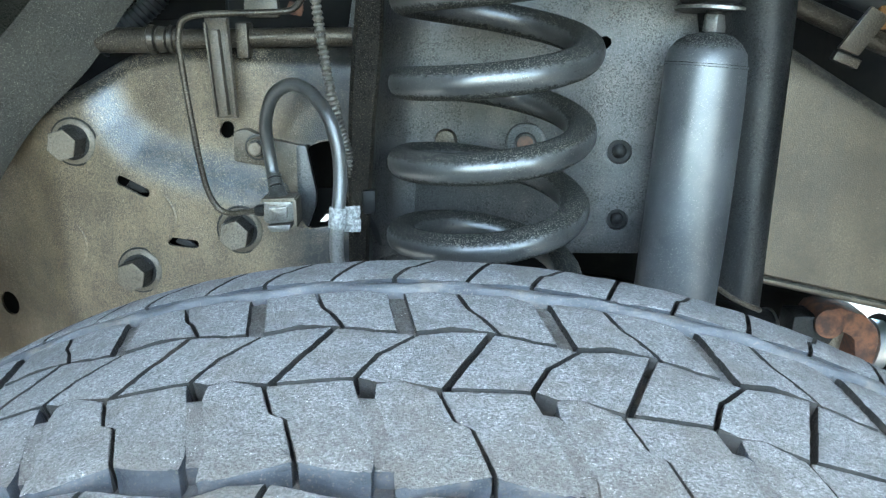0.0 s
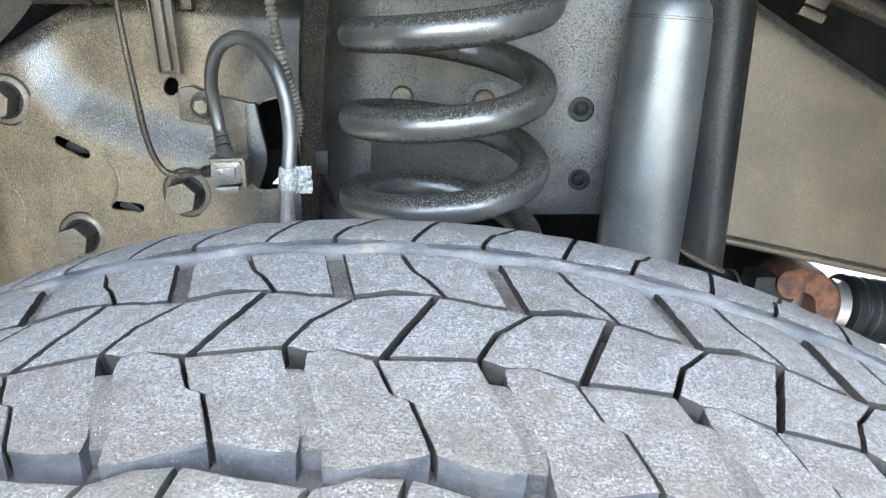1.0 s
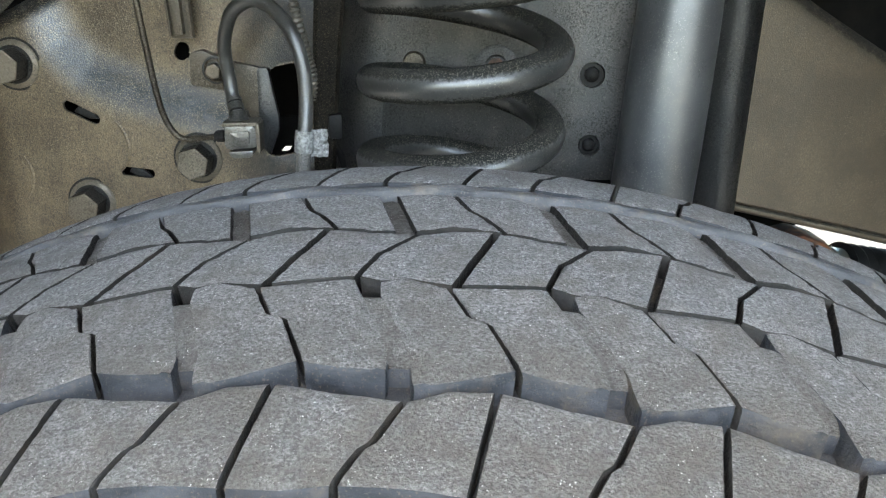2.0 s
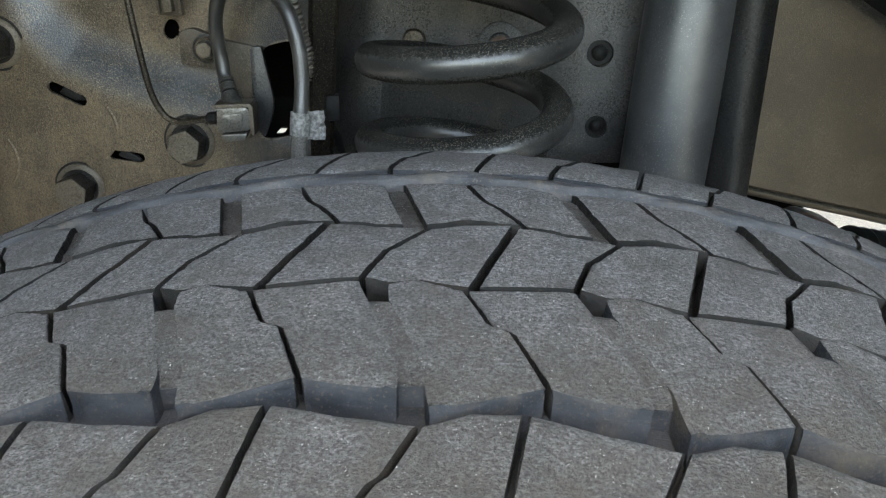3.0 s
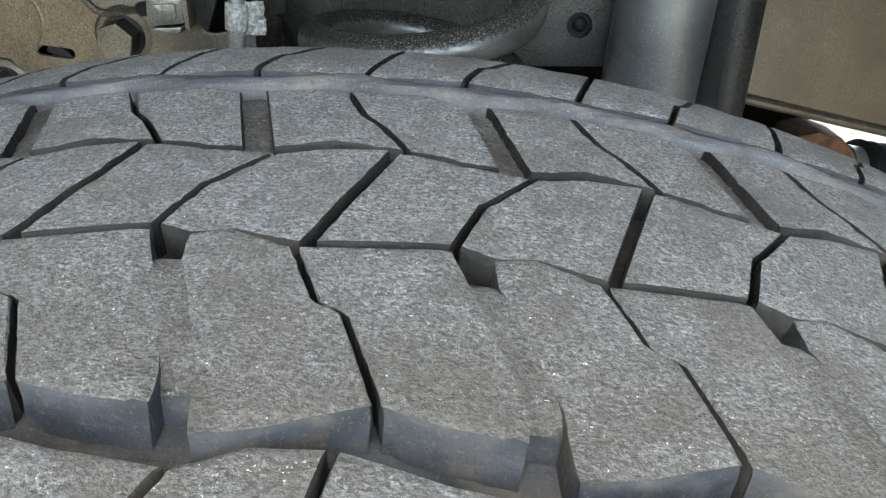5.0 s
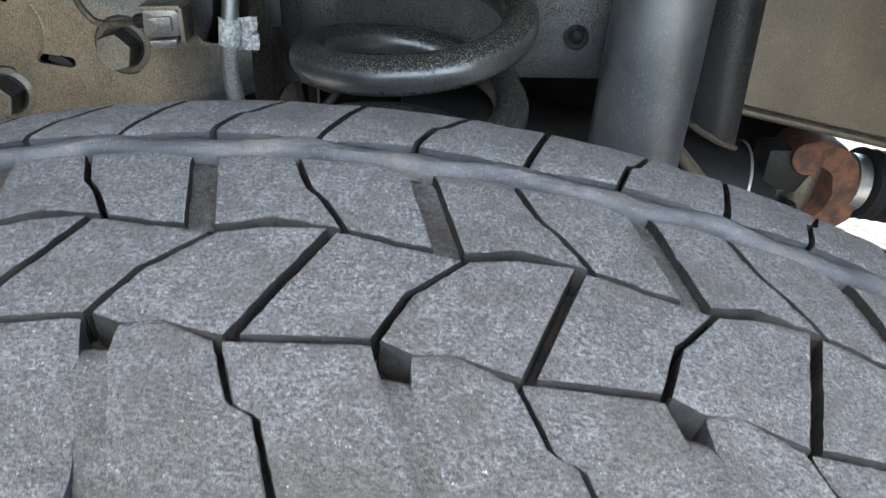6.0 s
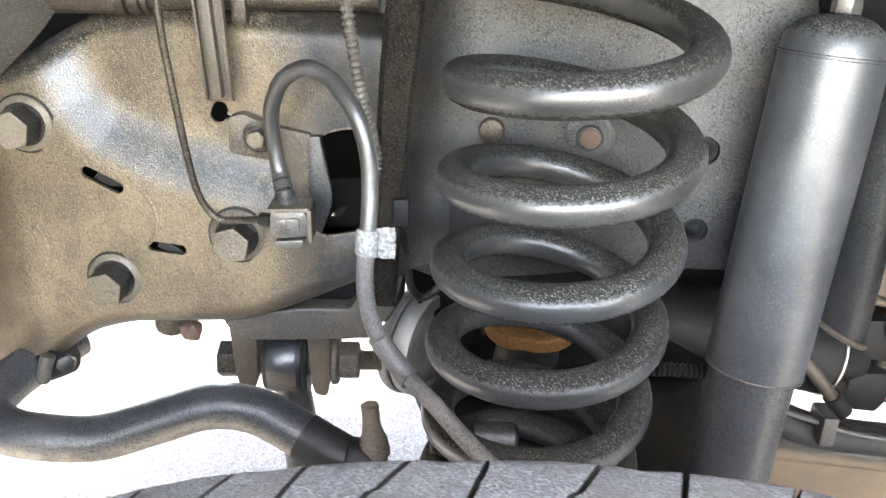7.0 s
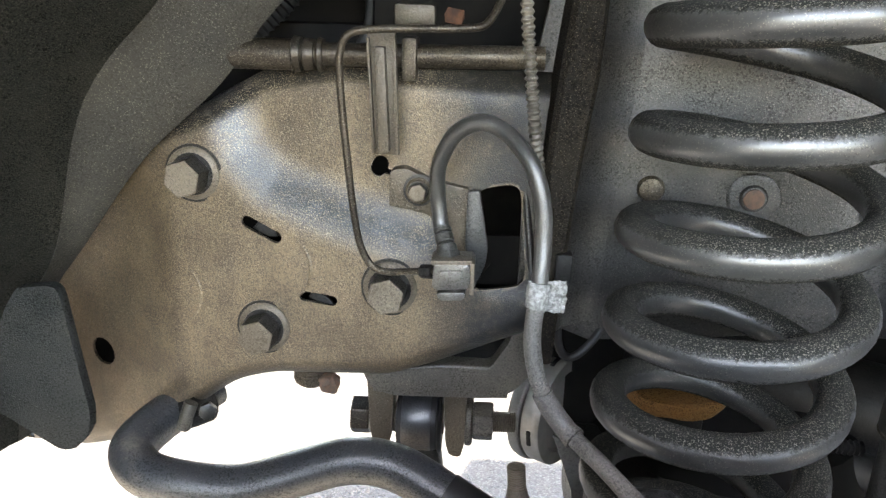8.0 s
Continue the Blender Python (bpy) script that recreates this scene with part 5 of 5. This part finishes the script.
PM = STEP * TR * 1000  # one pitch of the tread, in millimetres


def crown(w):
    return TR - 1.49 * max(abs(w - 0.0016) - 0.03, 0) ** 2 - 2.2 * max(w - 0.028, 0) ** 2


def on_tread(s, w, down=0.0):
    """A tyre-local place from millimetres along and across the tread."""
    w = (0.96 * w - 7.3) / 1000
    r, t = crown(w) - down / 1000, s / 1000 / TR
    return Vector((r * math.sin(t), w, r * math.cos(t)))


def sample(line, t):
    """A place at the share t of a polyline's length."""
    seg = [math.dist(p, q) for p, q in zip(line, line[1:])]
    d = t * sum(seg)
    for p, q, l in zip(line, line[1:], seg):
        if d <= l or q is line[-1]:
            k = min(d / l, 1) if l else 0
            return (p[0] + (q[0] - p[0]) * k, p[1] + (q[1] - p[1]) * k)
        d -= l


def tread_block(near, far, left, right, sink=0.0, draft=(0.3, 0.3), base=TREAD * 1000, edge=0.5, seed=0, valley=False, open_side=None):
    """A tread block over four border lines (mm along, mm across): rounded top rim, drafted walls down to the groove floor."""
    steps = [0, 0.012, 0.06, *(0.06 + 0.88 * i / 17 for i in range(1, 17)), 0.94, 0.988, 1]
    k = len(steps)
    grid = []
    for i, p in enumerate(steps):
        row = []
        for j, q in enumerate(steps):
            b, t, l, r = sample(near, p), sample(far, p), sample(left, q), sample(right, q)
            c = [(1 - q) * b[m] + q * t[m] + (1 - p) * l[m] + p * r[m]
                 - ((1 - p) * (1 - q) * near[0][m] + p * (1 - q) * near[-1][m] + (1 - p) * q * far[0][m] + p * q * far[-1][m]) for m in (0, 1)]
            row.append(c)
        grid.append(row)
    verts, faces = [], []
    for i in range(k):
        for j in range(k):
            s, w = grid[i][j]
            rim = i in (0, k - 1) or j in (0, k - 1)
            wob = 0.25 * noise.noise(Vector((s * 0.12 + seed * 9.1, w * 0.12, seed)))
            if rim:
                at = Vector((s * 0.55, w * 0.55, seed * 3.7))
                s, w = s + 0.42 * noise.noise(at), w + 0.42 * noise.noise(at + Vector((5, 5, 5)))
                if i in (0, k - 1) and j in (0, k - 1):  # worn corners
                    s, w = s + (0.7 if i == 0 else -0.7), w + (0.7 if j == 0 else -0.7)
                grid[i][j] = (s, w)
            chip = max(0.0, noise.noise(Vector((s * 0.31, w * 0.31, seed * 5.3))) - 0.12)  # crumbled spots along the edges
            low = edge + 1.1 * chip if rim else 0.75 * chip if min(i, j, k - 1 - i, k - 1 - j) == 1 else 0
            if sink > 2:
                low += 0.6 * noise.noise(Vector((s * 0.35, w * 0.35, seed)))
            for side, m in ((0, j), (1, k - 1 - j)):  # edges along a groove are worn round
                if draft[side] >= 1.5 and m < 3:
                    low = max(low, (2.1, 0.75, 0.12)[m])
            if open_side is not None and (i if open_side == 3 else k - 1 - i) < 4:
                low = max(low if j in (0, k - 1) else 0, (0.42, 0.32, 0.18, 0.05)[i if open_side == 3 else k - 1 - i])
            if valley:  # a shallow dish that falls away at both ends
                low = 0.34 + 2.8 * max(0, abs(steps[j] - 0.5) * 2 - 0.55) ** 2 / 0.2
            verts.append(on_tread(s, w, sink + low + wob))
    for i in range(k - 1):
        for j in range(k - 1):
            faces.append((i * k + j, (i + 1) * k + j, (i + 1) * k + j + 1, i * k + j + 1))
    ring = [(i, 0) for i in range(k - 1)] + [(k - 1, j) for j in range(k - 1)] + [(i, k - 1) for i in range(k - 1, 0, -1)] + [(0, j) for j in range(k - 1, 0, -1)]
    first = len(verts)
    for i, j in ring:
        s, w = grid[i][j]
        out = -draft[0] if j == 0 else draft[1] if j == k - 1 else 0
        verts.append(on_tread(s, w + out, base))
    for m in range(len(ring)):
        (i0, j0), (i1, j1) = ring[m], ring[(m + 1) % len(ring)]
        faces.append((i0 * k + j0, first + m, first + (m + 1) % len(ring), i1 * k + j1))
    # 0 worn top, 1 dusty groove wall, 2 narrow cut and rim blackened for shade, 3 muddy cut, 4 shallow dish
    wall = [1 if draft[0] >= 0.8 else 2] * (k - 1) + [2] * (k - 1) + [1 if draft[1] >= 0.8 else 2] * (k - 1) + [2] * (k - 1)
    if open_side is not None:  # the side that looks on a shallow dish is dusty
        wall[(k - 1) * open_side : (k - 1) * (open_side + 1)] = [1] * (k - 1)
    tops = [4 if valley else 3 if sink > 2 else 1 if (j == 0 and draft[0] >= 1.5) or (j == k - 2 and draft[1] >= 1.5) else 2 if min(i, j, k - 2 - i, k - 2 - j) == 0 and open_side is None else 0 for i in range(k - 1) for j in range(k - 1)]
    return verts, faces, tops + wall


def shift(line, ds=0.0, dw=0.0):
    return [(s + ds, w + dw) for s, w in line]


G = 0.72  # half a sipe's width, mm
SIPE_B = [(31, -75.5), (23, -57.5), (18, -55.5), (11, -41)]
SLOT_L, SLOT_R = [(12.0, -40.2), (23.2, -0.6)], [(14.4, -39.4), (25.3, -1.8)]
SIPE_C = [(39.5, -36), (44, -20.5), (46.5, -17.5), (54.5, -6)]
SIPE_D = [(27, -0.6), (20, 10.5), (15, 16), (8, 31.5)]
SIPE_E1, SIPE_E2 = [(11, 41), (19, 76)], [(37, 44.5), (41, 58.5), (43.5, 60), (51, 76)]
SIPE_A1, SIPE_A2 = [(21, -114), (26, -83)], [(46, -113), (51, -103.5), (53.5, -101.5), (59.5, -88)]


def lines(near, far, left, right):
    """Border lines that meet in the corners of the left and right ones."""
    return [left[0], *near, right[0]], [left[-1], *far, right[-1]], left, right


KINDS = [
    (lines([(40, -77.5)], [(26, -39.2)], shift(SIPE_B, G), [(53.5, -79), (52.6, -71), (42.4, -46), (39.0, -37.2)]), 0.0, (1.8, 0.3)),
    (lines([(72, -81)], [(54, -36.6)], [(60.5, -84), (58.6, -72), (47.6, -45), (46.8, -38.2)], shift(SIPE_B, PM - G)), 0.0, (1.8, 0.3)),
    (lines([], [], [(50.2, -74.5), (38.6, -43.0)], [(61.4, -74), (49.4, -42.4)]), 0.15, (1.2, 0.8)),
    (lines([(28, -37.6)], [(40, -4.2)], SLOT_R, shift(SIPE_C, -G)), 0.0, (0.2, 0.2)),
    (lines([(47, -38.8), (54, -37.4)], [(66, -2.2)], shift(SIPE_C, G), shift(SLOT_L, PM)), 0.0, (0.2, 0.2)),
    (lines([(38, -2.4)], [(28, 33)], shift(SIPE_D, G), [(47, -3.6), (37, 29.5)]), 0.0, (0.2, 1.8)),
    (lines([(66, 1.6)], [(54, 32)], [(53.6, -3.8), (43.4, 30.5)], shift(SIPE_D, PM - G)), 0.0, (0.2, 1.8)),
    (lines([], [], [(46.6, -2.4), (36.8, 28.8)], [(53.8, -2.6), (43.6, 29.2)]), 2.6, (0.2, 0.8)),
    (lines([(24, 43.5)], [(35, 76.5)], shift(SIPE_E1, G), shift(SIPE_E2, -G)), 0.0, (1.8, 3.0)),
    (lines([(52, 44)], [(62, 75)], shift(SIPE_E2, G), shift(SIPE_E1, PM - G)), 0.0, (1.8, 3.0)),
    (lines([(34, -114.5)], [(43, -86.4)], shift(SIPE_A1, G), shift(SIPE_A2, -G)), 0.0, (3.0, 1.8)),
    (lines([(62, -113)], [(70, -84)], shift(SIPE_A2, G), shift(SIPE_A1, PM - G)), 0.0, (3.0, 1.8)),
]
carcass = bmesh.new()


def across(mm):
    return (0.96 * mm - 7.3) / 1000


prof = [(across(mm), crown(across(mm)) - deep) for mm, deep in [(-108, 0.0085), *((k, 0.008) for k in range(-100, 26, 10)), (31, 0.0055), (36, 0.0055), (44, 0.0055), (50, 0.008), (60, 0.008), (70, 0.008), (74, 0.0085)]]
prof += [(across(mm), TR - deep) for mm, deep in ((88, 0.020), (100, 0.045), (108, 0.085), (102, 0.130), (84, 0.165), (74, 0.178), (-114, 0.178), (-124, 0.165), (-142, 0.130), (-148, 0.085), (-140, 0.045), (-126, 0.022))]
SEG = 192
loops = [[carcass.verts.new((r * math.sin(2 * math.pi * i / SEG), w, r * math.cos(2 * math.pi * i / SEG))) for w, r in prof] for i in range(SEG)]
for i in range(SEG):
    p, q = loops[i], loops[(i + 1) % SEG]
    for j in range(len(prof)):
        carcass.faces.new((p[j], p[(j + 1) % len(prof)], q[(j + 1) % len(prof)], q[j]))
WHERE[tyre] = Matrix.Identity(4)
# a smooth wavy rib fills the inner groove
ribs = bmesh.new()
loops = []
for i in range(PITCHES * 12):
    s = PM * i / 12
    mid = 39.0 + 1.7 * math.sin(2 * math.pi * i / 12 + 0.6) + 0.9 * math.sin(4 * math.pi * i / 12) + 0.9 * noise.noise(Vector((i * 0.43, 0, 0)))
    loops.append([ribs.verts.new(on_tread(s, mid + dw, down + 0.55 * noise.noise(Vector((i * 0.4, dw, 3))))) for dw, down in ((-3.9, 6.5), (-3.2, 3.2), (-2.5, 1.6), (-1.3, 0.5), (0.0, 0.15), (1.3, 0.25), (2.5, 1.0), (3.5, 2.6), (4.3, 5.5))])
for i in range(len(loops)):
    p, q = loops[i], loops[(i + 1) % len(loops)]
    for j in range(8):
        ribs.faces.new((p[j], p[j + 1], q[j + 1], q[j]))
part("carcass", carcass, GROOVE, tyre)
part("groove_rib", ribs, RIB, tyre, "smooth wavy rib along the inner groove")
rim = bmesh.new()
lathe([(0.10, -0.03), (0.12, -0.02), (0.215, -0.03), (0.235, -0.11), (0.2525, -0.114), (0.2525, 0.074), (0.24, 0.07), (0.22, 0.0), (0.10, 0.0)], pose(0, 0, 0, -90, 0, 0), 64, rim)
part("rim", rim, BODY, tyre, "dark wheel rim")
rest_v, rest_f, rest_m = [], [], []
for kind, ((near, far, left, right), sink, draft) in enumerate(KINDS):
    verts, faces, kinds = tread_block(near, far, left, right, sink, draft, seed=kind + 1, edge=0.55 if sink == 0 else 0.1, valley=0 < sink < 1, open_side={0: 1, 1: 3}.get(kind))
    me = bpy.data.meshes.new("tread_block")
    me.from_pydata(verts, [], faces)
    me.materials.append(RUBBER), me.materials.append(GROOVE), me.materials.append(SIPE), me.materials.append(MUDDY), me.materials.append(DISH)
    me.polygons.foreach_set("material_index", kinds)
    bm = bmesh.new()
    bm.from_mesh(me)
    bmesh.ops.recalc_face_normals(bm, faces=bm.faces)
    bm.to_mesh(me)
    bm.free()
    me.shade_smooth()
    me.set_sharp_from_angle(angle=radians(50))
    order = [tuple(p.vertices) for p in me.polygons]
    for k in range(PITCHES):
        turn = (k + 24) % PITCHES - 24
        if -10 <= turn <= 9:
            ob = new("tread_block", me)
            ob.parent = tyre
            ob.matrix_basis = pose(0, 0, 0, 0, math.degrees(turn * STEP), 0)
        else:
            m = pose(0, 0, 0, 0, math.degrees(turn * STEP), 0)
            b0 = len(rest_v)
            rest_v += [m @ v for v in verts]
            rest_f += [tuple(b0 + i for i in f) for f in order]
            rest_m += kinds
me = bpy.data.meshes.new("tread_rest")
me.from_pydata(rest_v, [], rest_f)
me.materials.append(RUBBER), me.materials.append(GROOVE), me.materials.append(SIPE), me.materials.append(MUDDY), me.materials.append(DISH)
me.polygons.foreach_set("material_index", rest_m)
ob = new("tread_rest", me)
ob.parent = tyre
tagged(ob, "rest of the tread blocks round the tyre", kind="stuff")
